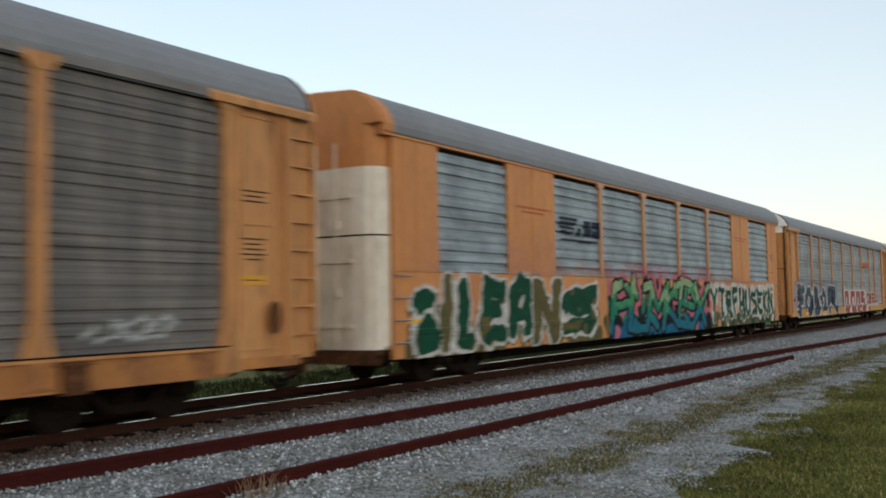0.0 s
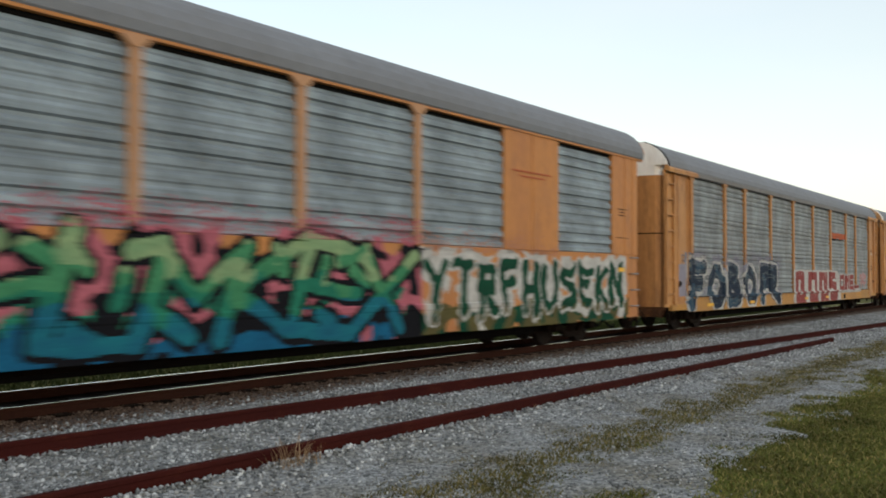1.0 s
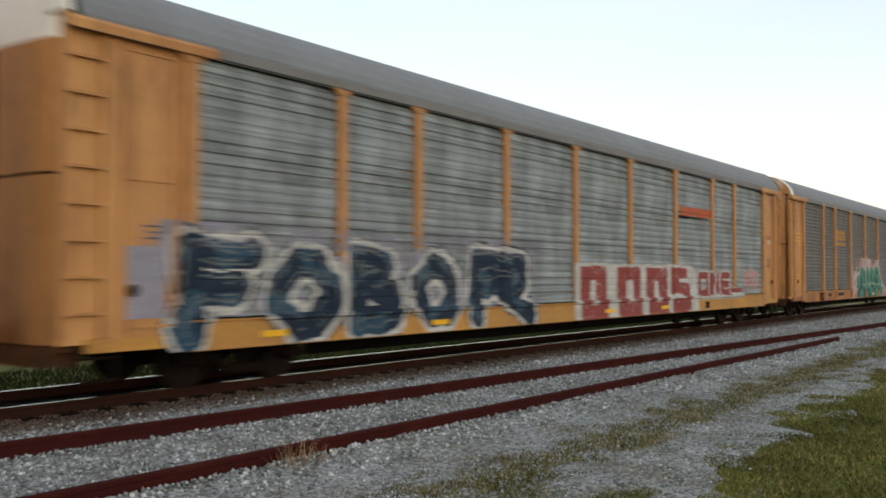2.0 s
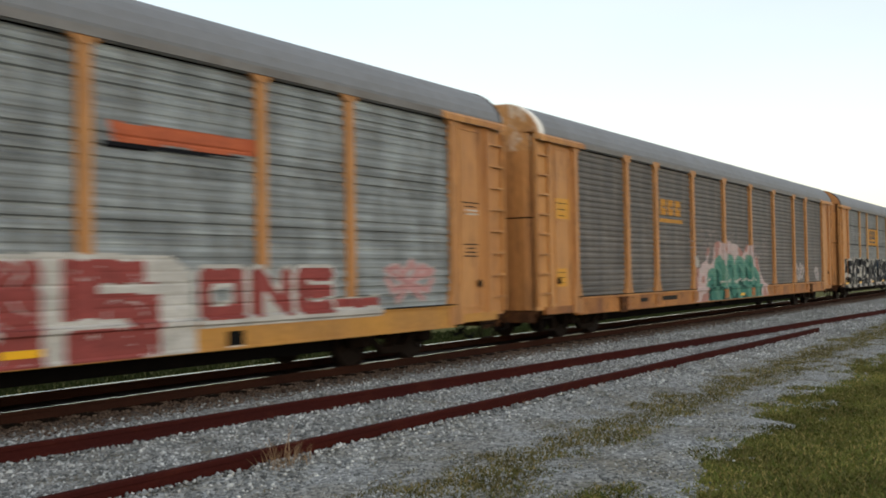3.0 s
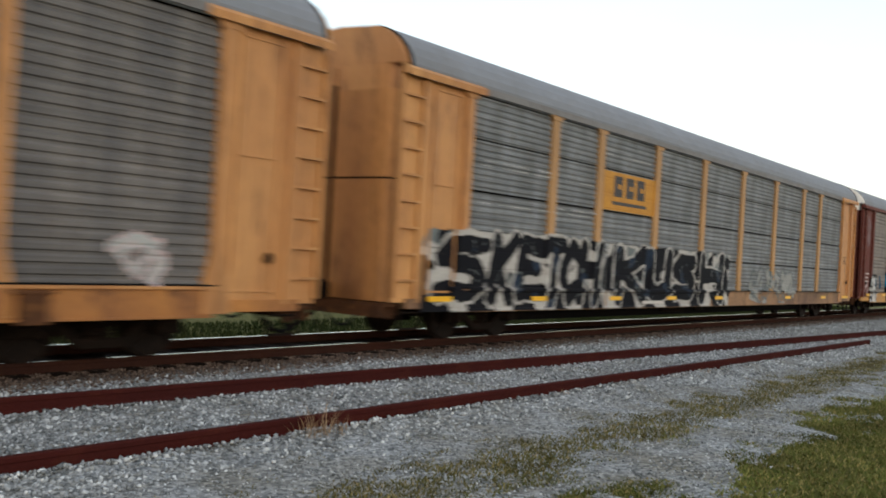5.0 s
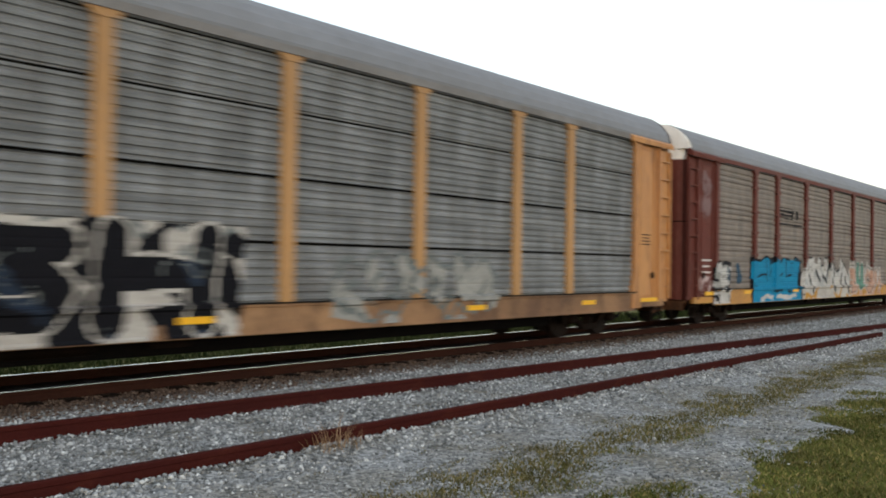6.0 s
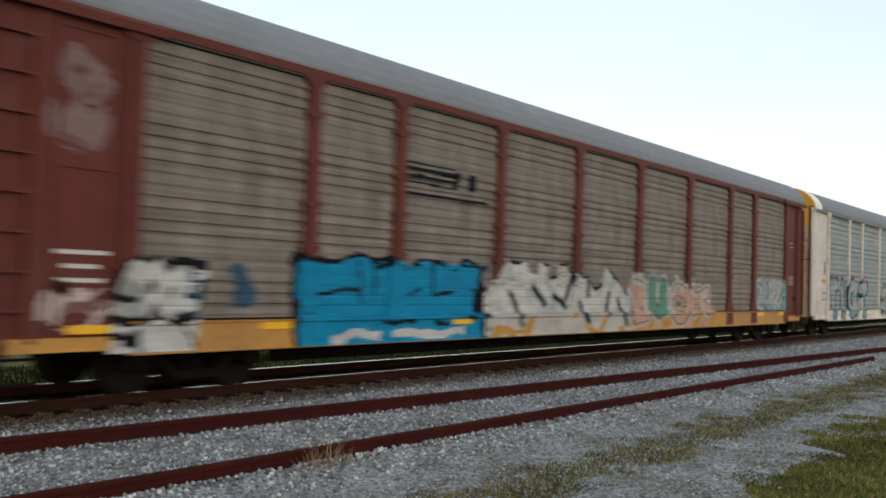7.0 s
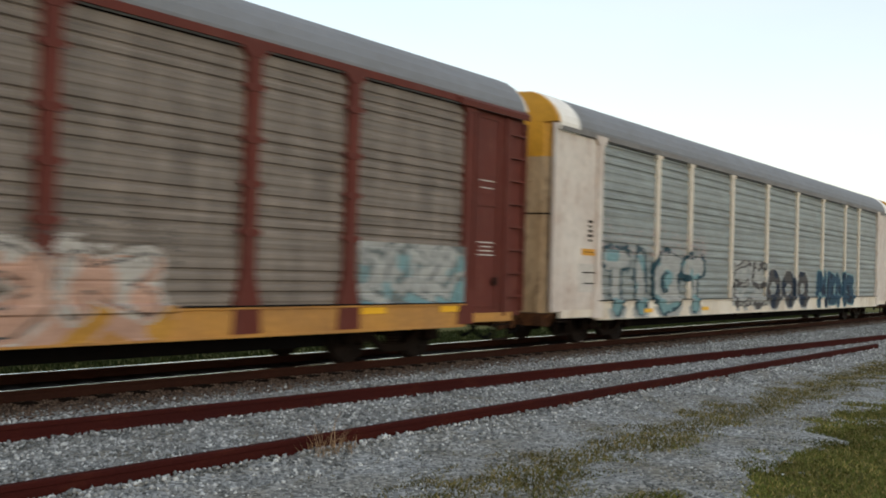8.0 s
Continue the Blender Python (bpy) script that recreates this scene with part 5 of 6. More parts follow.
    spray("F", 0.95, 6.1, 0.58, 1.92, fat_letters(salmon, 0.62, 1.82, 0.22, 0.03, lambda X, Z, A, B, d, k: np.where((np.abs(d - 0.15) < 0.014), 0, np.where(k == 1, 4, np.where(Z > 1.6, 2, np.where(B > 0.2, 2, 3)))),
                                                   ground=lambda X, Z, A, B, d: np.where((Z < 1.0) & (d < 0.5), np.where(A > 0.1, 5, 3), np.where((d < 0.36) & (A > 0.1), 2, -1))), ("dusk", "cream", "cream", "salmon", "mint2", "ochre"), "cream, salmon and mint letters")
    spray("F", 9.4, 12.0, 0.98, 1.95, fat_letters([("w", 9.4, 10.8), ("w", 10.6, 12.0)], 1.0, 1.92, 0.07, 0.05, lambda X, Z, A, B, d, k: np.where(A > -0.1, 0, 2), ground=lambda X, Z, A, B, d: np.where(A + 0.6 * B > -0.05, np.where(Z > 1.55, 0, 2), 1)), ("pgrey", "slate", "aqua"), "faded pale blue scrawl", warp=0.15)
    spray("F", -7.0, -4.7, 2.85, 3.6, lambda X, Z, A, B: np.where((X < -5.7) & ((Z - 0.12 * 0 + 0.0) % 0.12 < 0.06) & (Z > 3.15) & (Z < 3.5), 0, np.where((np.abs(X + 5.4) < 0.32) & (np.abs(Z - 3.3) < 0.15) & (A > -0.2), 0, np.where((Z > 2.95) & (Z < 3.0), 0, -1))), ("black",), "dark emblem of bars and a blot", warp=0.02)
    def bars_and_blocks(X, Z):
        bars = (X > -6.85) & (X < -6.0 + 0.8 * (Z - 3.3)) & (Z > 3.12) & (Z < 3.52) & ((Z - 3.12) % 0.11 < 0.075)
        wedge = (np.abs(X + 5.75 - 0.3 * (Z - 3.3)) < 0.11) & (Z > 3.08) & (Z < 3.3)
        block = (X > -5.5) & (X < -4.62) & (Z > 3.1) & (Z < 3.5) & ~((np.abs(X + 5.06) < 0.03)) & ~((np.abs(Z - 3.3) < 0.035) & (np.abs(X + 4.85) < 0.14))
        return np.where(bars | wedge | block | ((Z > 2.94) & (Z < 3.0) & (X > -6.8) & (X < -4.7)), 0, -1)
    spray("B", -6.9, -4.55, 2.9, 3.6, lambda X, Z, A, B: bars_and_blocks(X, Z), ("navy",), "dark emblem of bars and blocks", warp=0.02)
    # thin overspray that fades upward
    for key, x0, x1, z0, z1, tone, much in (("B", -13.2, -11.9, 2.1, 3.2, "dustpink", 0.3), ("B", -9.4, -7.1, 2.1, 3.1, "dustpink", 0.5), ("B", -7.1, -4.3, 2.1, 2.5, "dustpink", 0.5), ("B", -4.3, 4.4, 2.1, 2.6, "pink", 0.45), ("B", 4.4, 9.4, 2.0, 2.5, "dustpink", 0.35), ("D", -4.6, 3.6, 1.9, 2.9, "palepink", 0.1), ("F", -4.8, 6.2, 1.5, 2.3, "dusk", 0.18), ("G", -12.0, -6.0, 2.0, 2.8, "palepink", 0.18), ("C", -12.8, -3.0, 1.9, 2.5, "haze", 0.4)):
        grain = np.random.default_rng(int(x0 * 10 + 500))
        spray(key, x0, x1, z0, z1, lambda X, Z, A, B: np.where(grain.random(X.shape) < much * np.clip(1 - (Z - z0) / (z1 - z0) + 0.7 * A, 0, 1), 0, -1), (tone,), "faded mist of overspray", warp=0.0, loose=True)
    # white dashes painted where sky light comes through small holes in E's screens
    for zz, a, b in ((3.18, -12.0, -7.4), (3.27, -12.0, -9.3), (2.5, -12.0, -7.5), (2.59, -9.0, -7.3), (3.95, -7.0, -4.5)):
        spray("E", a, b, zz, zz + 0.03, lambda X, Z, A, B: np.where((X % 0.13 < 0.05) & (A > -0.08), 0, -1), ("white",), "row of white dashes painted for sky light through perforations", warp=0.0, loose=True)
    spray("F", -13.2, -12.3, 2.85, 4.15, fat_letters([("v", -13.2, -12.4, 3.5, 4.1), ("w", -13.2, -12.4, 2.9, 3.5)], 3.0, 4.0, 0.04, 0.03, lambda X, Z, A, B, d, k: np.where(A > -0.3, 0, -1)), ("faint", "faint"), "faint greyish scrawl", warp=0.1)
    spray("F", -13.2, -12.3, 0.85, 1.35, fat_letters([("w", -13.2, -12.3)], 0.86, 1.34, 0.05, 0.03, lambda X, Z, A, B, d, k: np.where(A > -0.2, 0, -1)), ("palepink", "palepink"), "pale scrawl", warp=0.08)
    aqua = [("T", -11.85, -10.55), ("I", -10.6, -9.4), ("G", -9.35, -7.65), ("T", -7.65, -6.15, 0.6, 2.05)]
    spray("G", -12.0, -6.0, 0.56, 2.25, fat_letters(aqua, 0.6, 2.16, 0.26, 0.03, lambda X, Z, A, B, d, k: np.where((d > 0.2) & (A + B > -0.3), 0, np.where((Z < 0.95 + 0.5 * A) | (B > 0.25), 2, 3)), ground=lambda X, Z, A, B, d: np.where((Z < 0.8) & (d < 0.45), 3, np.where((d < 0.38) & (A > 0.05), 0, -1))), ("inkblue", "inkblue", "aqua", "pgrey"), "pale aqua letters outlined in dark blue")
    spray("G", -4.3, -1.2, 0.62, 2.1, lettered("ES", -4.1, -1.3, 0.7, 2.0, 0.05, 0.0, 0.05, lambda X, Z, A, B, d: np.where(A > 0, 0, 1), wave=0.1, ground=lambda X, Z, A, B, d: np.where((d < 0.3) & (B > -0.1), 2, -1)), ("grey", "dusk", "pgrey"), "grey scrawl", warp=0.15)
    spray("G", -1.6, 3.0, 0.58, 1.98, fat_letters([("O", -1.5, 0.05), ("O", 0.0, 1.5), ("O", 1.45, 2.9)], 0.6, 1.9, 0.2, 0.06, lambda X, Z, A, B, d, k: np.where(A > 0.1, 2, 0), inset=0.26), ("dusk", "pgrey", "navy"), "dark rounded letters edged in grey")
    spray("G", 3.6, 8.7, 0.58, 1.98, fat_letters([("M", 3.7, 5.0), ("E", 4.95, 6.1), ("N", 6.1, 7.4), ("S", 7.4, 8.6)], 0.6, 1.9, 0.2, 0.05, lambda X, Z, A, B, d, k: np.where(A > 0.15, 2, 0)), ("blue", "aqua", "navy"), "dull blue letters")
    spray("A", 9.7, 11.4, 1.05, 1.5, fat_letters([("w", 9.8, 11.3)], 1.1, 1.45, 0.025, 0.02, lambda X, Z, A, B, d, k: np.where(A > -0.1, 0, -1)), ("pgrey", "slate"), "faint pink-white scrawl", warp=0.12)


for nm, col, tt in (("salmon_red", (0.5, 0.13, 0.06), (0.38, 0.1, 0.06)), ("mint2", (0.12, 0.27, 0.21), (0.08, 0.2, 0.16)), ("pink2", (0.4, 0.2, 0.17), (0.34, 0.2, 0.18)), ("signyellow", (0.55, 0.27, 0.06), (0.45, 0.21, 0.055)), ("deepgreen", (0.015, 0.075, 0.06), None), ("ochre", (0.5, 0.26, 0.06), None),
                    ("dusk", (0.09, 0.085, 0.085), None), ("pgrey", (0.4, 0.41, 0.4), None), ("seablue", (0.008, 0.12, 0.23), (0.006, 0.06, 0.14)), ("slate", (0.17, 0.19, 0.19), None), ("inkblue", (0.03, 0.07, 0.09), None), ("faint", (0.22, 0.14, 0.14), None), ("jade", (0.02, 0.2, 0.12), (0.01, 0.12, 0.09)), ("rose", (0.5, 0.26, 0.26), None), ("haze", (0.27, 0.26, 0.31), (0.21, 0.21, 0.25)), ("dustpink", (0.5, 0.24, 0.17), (0.42, 0.2, 0.15))):
    M["p_" + nm] = paint(nm, col, tt)
make_graffiti()

# ---------------------------------------------------------------- small things on the cars
def reflector(key, x, z=0.8, w=0.45, h=0.09, y=None):
    bm = bmesh.new()
    box(bm, -w / 2, w / 2, -0.004, 0.004, -h / 2, h / 2)
    r = part("reflector", bm, M["reflex"], CAR[key], "amber reflective strip")
    r.matrix_basis = pose(x, -FACE - (0.066 if y is None else y), z)


def car_details():
    for x in (-12.6, -9.5, -6.27, -3.24, -0.1, 5.9, 9.9, 12.75):
        reflector("E", x, 0.78, 0.85 if abs(x) > 12 else 0.55)
    for x in (-12.6, -9.75, -5.45, 9.7, 11.65):
        reflector("F", x, 0.87, 0.55, 0.1)
    for x in (-10.6, -6.6, 0.2, 3.5):
        reflector("C", x, 0.72, 0.5)
    for x in (-9.6, -6.2):
        reflector("G", x, 0.72, 0.45)
    reflector("B", 12.55, 1.72, 0.35, 0.1, 0.027)
    reflector("B", -12.9, 1.2, 0.4, 0.06, 0.027)
    reflector("D", 0.3, 0.7, 0.4)
    placard(CAR["C"], 6.65, 0.7, 0.3, 0.2, 0, "slot", "mark", -FACE - 0.062)
    placard(CAR["C"], 6.65, 0.585, 0.3, 0.03, 0, "marklight", "mark", -FACE - 0.062)
    placard(CAR["D"], -12.72, 2.95, 0.72, 0.5, 3)
    placard(CAR["D"], -12.8, 1.42, 0.55, 0.4, 3)
    placard(CAR["A"], 12.6, 1.9, 0.55, 0.14, 1)
    stencil(CAR["A"], 12.62, 3.2, 0.6, 3)
    stencil(CAR["A"], 12.6, 2.5, 0.5, 5)
    stencil(CAR["C"], 12.7, 2.9, 0.6, 2)
    placard(CAR["C"], 12.75, 2.72, 0.4, 0.1, 1, "marklight")
    stencil(CAR["C"], 12.7, 2.1, 0.5, 4)
    stencil(CAR["C"], -12.6, 2.15, 0.35, 3)
    bm = bmesh.new()
    box(bm, -0.3, 0.3, -0.003, 0.003, -0.45, 0.45)
    p = part("paint_patch", bm, M["p_lilac"], CAR["C"], "patch of pale lilac touch-up paint")
    p.matrix_basis = pose(-12.75, -FACE - 0.014, 1.45)
    stencil(CAR["E"], 12.65, 2.3, 0.5, 4)
    placard(CAR["E"], -12.75, 1.6, 0.65, 0.25, 2)
    stencil(CAR["F"], 12.7, 2.05, 0.5, 4, "marklight")
    placard(CAR["F"], 12.7, 3.1, 0.62, 0.34, 2, "brown", "marklight")
    stencil(CAR["F"], -12.7, 1.75, 0.7, 3, "marklight", 0.05, 0.16)
    placard(CAR["G"], -12.35, 1.45, 1.0, 0.6, 2, "marklight")
    placard(CAR["G"], -12.45, 2.0, 0.6, 0.14, 1)
    stencil(CAR["G"], -12.4, 2.65, 0.22, 5, "mark", 0.06, 0.1)
    stencil(CAR["B"], 12.6, 3.2, 0.5, 3, y=-FACE - 0.024)
    stencil(CAR["B"], 12.6, 2.5, 0.6, 1, y=-FACE - 0.024)
    stencil(CAR["B"], 8.2, 3.7, 1.6, 2, "p_salmon_red", 0.03, 0.1, y=-FACE - 0.034)
    stencil(CAR["B"], -8.2, 3.6, 1.6, 2, "p_salmon_red", 0.03, 0.1, y=-FACE - 0.034)
    stencil(CAR["D"], -8.2, 0.78, 0.5, 1, "mark", 0.1, y=-FACE - 0.06)
    stencil(CAR["D"], -6.6, 0.78, 1.6, 1, "mark", 0.12, y=-FACE - 0.06)
    stencil(CAR["E"], -4.3, 0.68, 1.2, 1, "marklight", 0.07, y=-FACE - 0.064)
    for key in "ACDEF":
        for s in (-1, 1):
            bm = bmesh.new()
            tube(bm, (0, -0.02, 0), (0, -0.10, 0), 0.03, 8)
            bmesh.ops.create_cone(bm, cap_ends=True, segments=16, radius1=0.2, radius2=0.2, depth=0.03, matrix=Matrix.Translation((0, -0.1, 0)) @ Matrix.Rotation(math.pi / 2, 4, "X"))
            h = part("hand_brake", bm, M["rusty_end" if key == "A" else "under"], CAR[key], "dark grimy hand-brake wheel")
            h.matrix_basis = pose(s * 12.95, -FACE - 0.01, 1.35)
            h.scale = (0.6, 1.0, 1.2) if key == "A" and s > 0 else (0.4, 0.4, 0.4)
    for key in "ABCDEFGH":
        for s in (-1, 1):
            bm = bmesh.new()
            for z in (0.28, 0.55):
                box(bm, -0.25, 0.25, -0.03, 0.03, z - 0.015, z + 0.015)
            for x in (-0.25, 0.25):
                box(bm, x - 0.02, x + 0.02, -0.02, 0.02, 0.27, 0.78)
            st = part("step", bm, M["under"], CAR[key], "iron stirrup step")
            st.matrix_basis = pose(s * 13.35, -FACE + 0.06, 0.0)


M["p_lilac"] = paint("lilac", (0.32, 0.3, 0.36))
car_details()

# ---------------------------------------------------------------- stones, grass, trees
def island_material(name, dark, light, rough=0.9, third=None, patch=(0.8, 0.75, 1.15)):
    """Loose pieces, each of its own shade."""
    m = bpy.data.materials.new(name)
    m.use_nodes = True
    N, L = m.node_tree.nodes, m.node_tree.links
    bsdf = N["Principled BSDF"]
    bsdf.inputs["Roughness"].default_value = rough
    bsdf.inputs["Specular IOR Level"].default_value = 0.08
    geo = N.new("ShaderNodeNewGeometry")
    r = N.new("ShaderNodeValToRGB")
    r.color_ramp.elements[0].color, r.color_ramp.elements[1].color = (*dark, 1), (*light, 1)
    if third:
        e = r.color_ramp.elements.new(0.75)
        e.color = (*third, 1)
    L.new(geo.outputs["Random Per Island"], r.inputs[0])
    tc = N.new("ShaderNodeTexCoord")
    n = N.new("ShaderNodeTexNoise")
    n.inputs["Scale"].default_value, n.inputs["Detail"].default_value = patch[0], 5
    L.new(tc.outputs["Object"], n.inputs[0])
    mr = N.new("ShaderNodeMapRange")
    mr.inputs[1].default_value, mr.inputs[2].default_value = 0.3, 0.7
    mr.inputs[3].default_value, mr.inputs[4].default_value = patch[1], patch[2]
    L.new(n.outputs[0], mr.inputs[0])
    hs = N.new("ShaderNodeHueSaturation")
    L.new(r.outputs[0], hs.inputs["Color"])
    L.new(mr.outputs[0], hs.inputs["Value"])
    L.new(hs.outputs[0], bsdf.inputs["Base Color"])
    return m


M["stone"] = island_material("limestone_pieces", (0.1, 0.107, 0.11), (0.62, 0.635, 0.635), third=(0.335, 0.35, 0.354))
M["ballast"] = island_material("rust_dusted_stone", (0.045, 0.026, 0.02), (0.19, 0.14, 0.11))
M["blade"] = island_material("grass_blades", (0.062, 0.085, 0.018), (0.29, 0.225, 0.095), third=(0.145, 0.14, 0.042), patch=(0.9, 0.6, 1.5))
M["dry_blade"] = island_material("yellowed_blades", (0.07, 0.072, 0.022), (0.3, 0.23, 0.11), third=(0.155, 0.13, 0.05), patch=(3.0, 0.55, 1.35))
M["lush"] = island_material("lush_grass", (0.022, 0.036, 0.011), (0.066, 0.078, 0.024))
M["straw"] = island_material("dry_straw", (0.2, 0.125, 0.07), (0.46, 0.32, 0.2))
M["leaf"] = island_material("tree_leaves", (0.018, 0.03, 0.01), (0.06, 0.075, 0.025))
M["bark"] = mat("bark", (0.07, 0.05, 0.035), 0.9, spec=0.05, vary=0.4, scale=4, fine=30, bump=0.4, stretch=(1, 1, 0.3))
M["lamp_grey"] = mat("weathered_pole", (0.3, 0.29, 0.27), 0.7, vary=0.25, scale=3, fine=30, bump=0.1)
rng = np.random.default_rng(5)


def mesh_from(name, verts, faces, material):
    """Verts and triangles as arrays."""
    me = bpy.data.meshes.new(name)
    me.vertices.add(len(verts))
    me.vertices.foreach_set("co", np.asarray(verts, np.float32).ravel())
    me.loops.add(faces.size)
    me.loops.foreach_set("vertex_index", faces.ravel().astype(np.int32))
    me.polygons.add(len(faces))
    me.polygons.foreach_set("loop_start", np.arange(0, faces.size, faces.shape[1], dtype=np.int32))
    me.polygons.foreach_set("loop_total", np.full(len(faces), faces.shape[1], dtype=np.int32))
    me.update(calc_edges=True)
    me.materials.append(material)
    return me


OCTA_V = np.array([(1, 0, 0), (0, 1, 0), (-1, 0, 0), (0, -1, 0), (0, 0, 1), (0, 0, -1)], float)
OCTA_F = np.array([(0, 1, 4), (1, 2, 4), (2, 3, 4), (3, 0, 4), (1, 0, 5), (2, 1, 5), (3, 2, 5), (0, 3, 5)])


def stones(name, places, sizes, material, label, seed):
    r = np.random.default_rng(seed)
    n = len(places)
    v = OCTA_V[None] * r.uniform(0.55, 1.25, (n, 6, 1)) * (sizes[:, None, None] * r.uniform(0.7, 1.2, (n, 1, 3)))
    a, b = r.uniform(0, 6.28, n), r.uniform(0, 6.28, n)
    ca, sa, cb, sb = np.cos(a), np.sin(a), np.cos(b), np.sin(b)
    x, y, z = v[..., 0], v[..., 1], v[..., 2]
    x, y = x * ca[:, None] - y * sa[:, None], x * sa[:, None] + y * ca[:, None]
    y, z = y * cb[:, None] - z * sb[:, None], y * sb[:, None] + z * cb[:, None]
    v = np.stack([x, y, z * 0.8], -1) + places[:, None, :]
    f = OCTA_F[None] + (np.arange(n) * 6)[:, None, None]
    ob = new(name, mesh_from(name, v.reshape(-1, 3), f.reshape(-1, 3), material))
    tagged(ob, label, "gravel", kind="stuff")


def scatter(n, x0, x1, y0, y1, power=1.0):
    """Places that thin out with distance along x."""
    return x0 + (x1 - x0) * rng.random(n) ** power, y0 + (y1 - y0) * rng.random(n)


def make_stones():
    xs, ys = scatter(110000, 2.0, 48.0, 1.6, YC - 0.84, 1.7)
    keep, size = [], []
    for x, y in zip(xs, ys):
        if x < 0.42 * y:
            continue
        t = turf_share(x, y)
        if rng.random() < t * 1.35 or rng.random() < (y - YC + 1.7) / 0.5:
            continue
        fine = y < 5.6 - 0.015 * x
        s = rng.uniform(0.007, 0.018) if fine else rng.uniform(0.015, 0.034)
        if rng.random() < 0.012:
            s *= 1.5
        keep.append((x, y, ground_height(x, y) + 0.018 + heap(x, y) + s * 0.15))
        size.append(s)
    stones("gravel", np.array(keep), np.array(size), M["stone"], "loose angular pale limestone pieces between the rails", 1)
    n = 15000
    xs, ys = 2.5 + 57.5 * rng.random(n) ** 1.6, YC - 0.82 - 0.85 * rng.random(n) ** 1.5
    zs = np.array([GRAVEL_Z + 0.024 + heap(x, y) for x, y in zip(xs, ys)])
    stones("ballast", np.stack([xs, ys, zs], -1), rng.uniform(0.015, 0.032, n), M["ballast"], "rust-dusted stones packed against the running rail", 2)
    # stones heaped against the loose rails' feet
    n = 5200
    xs = 2.5 + 45 * rng.random(n) ** 1.6
    near = rng.random(n) < 0.5
    base = np.where(near, 6.277 - 0.015 * xs, 8.746 - 0.066 * xs)
    side = np.where(rng.random(n) < 0.6, -1, 1)
    ys = base + side * (0.06 + 0.08 * rng.random(n))
    ok = ~(near & (xs > 25.3))
    pl = np.stack([xs, ys, np.full(n, GRAVEL_Z + 0.03) + 0.04 * near + 0.02 * rng.random(n)], -1)[ok]
    stones("gravel", pl, rng.uniform(0.015, 0.034, len(pl)), M["stone"], "pale stones heaped against the feet of the loose rails", 3)
    mark = np.array([(7.0, 6.05, -0.165), (6.85, 6.02, -0.165), (7.3, 8.13, -0.18), (7.42, 8.12, -0.18), (8.67, 4.1, -0.18)])
    stones("gravel", mark, np.array([0.05, 0.04, 0.045, 0.035, 0.03]), M["stone"], "a few larger whitish stones", 4)


def blades(name, places, heights, material, label, lean=0.6, width=0.006, category="grass"):
    """Bent two-piece blades."""
    n = len(places)
    a = rng.uniform(0, 6.28, n)
    w = width * rng.uniform(0.7, 1.6, n)
    dx, dy = np.cos(a), np.sin(a)
    l = lean * rng.uniform(0.1, 1.0, n) * heights
    b = rng.uniform(0, 6.28, n)
    lx, ly = np.cos(b) * l, np.sin(b) * l
    p = np.asarray(places)
    v = np.empty((n, 5, 3))
    for i, (s, h, k) in enumerate(((-1, 0, 0), (1, 0, 0), (0.7, 0.55, 0.35), (-0.7, 0.55, 0.35), (0, 1, 1))):
        v[:, i, 0] = p[:, 0] + s * w * dx + lx * k
        v[:, i, 1] = p[:, 1] + s * w * dy + ly * k
        v[:, i, 2] = p[:, 2] + heights * h
    f = (np.array([(0, 1, 2), (0, 2, 3), (3, 2, 4)])[None] + (np.arange(n) * 5)[:, None, None]).reshape(-1, 3)
    ob = new(name, mesh_from(name, v.reshape(-1, 3), f, material))
    return tagged(ob, label, category, kind="stuff" if category == "grass" else "")


def make_grass():
    xs, ys = scatter(360000, 3.0, 46.0, 1.2, 5.8, 1.5)
    pl, hs = [], []
    for x, y in zip(xs, ys):
        if x < 0.42 * y or y > 5.7:
            continue
        t = turf_share(x, y)
        if rng.random() > t ** 0.9 * (0.95 if y < 3.5 else 0.82):
            continue
        pl.append((x, y, ground_height(x, y) - 0.005))
        hs.append(rng.uniform(0.008, 0.034) * (0.6 + 0.7 * t))
    pl, hs = np.array(pl), np.array(hs)
    dry = pl[:, 1] > 3.75 + 0.3 * rng.standard_normal(len(pl))
    blades("grass", pl[~dry], hs[~dry], M["blade"], "short mown green grass along the gravel", 1.6, 0.006)
    blades("grass", pl[dry], hs[dry], M["dry_blade"], "thin yellowed grass growing through the gravel", 1.6, 0.006)
    n = 60000
    xs, ys = -9 + 55 * rng.random(n), -6 + 7.6 * rng.random(n)
    ok = (xs < 3.0) | (ys < 1.2) | (xs < 0.42 * ys)
    xs, ys = xs[ok], ys[ok]
    pl = np.stack([xs, ys, [ground_height(x, y) - 0.01 for x, y in zip(xs, ys)]], -1)
    blades("grass", pl, rng.uniform(0.015, 0.05, len(pl)), M["blade"], "short mown grass where the viewer stands", 0.9, 0.007)
    n = 110000
    xs, ys = -5 + 75 * rng.random(n) ** 1.2, YC + 2.2 + 6 * rng.random(n) ** 1.6
    pl = np.stack([xs, ys, [ground_height(x, y) - 0.02 for x, y in zip(xs, ys)]], -1)
    blades("grass", pl, rng.uniform(0.04, 0.13, n), M["lush"], "green grass beyond the running track", 0.9, 0.014)


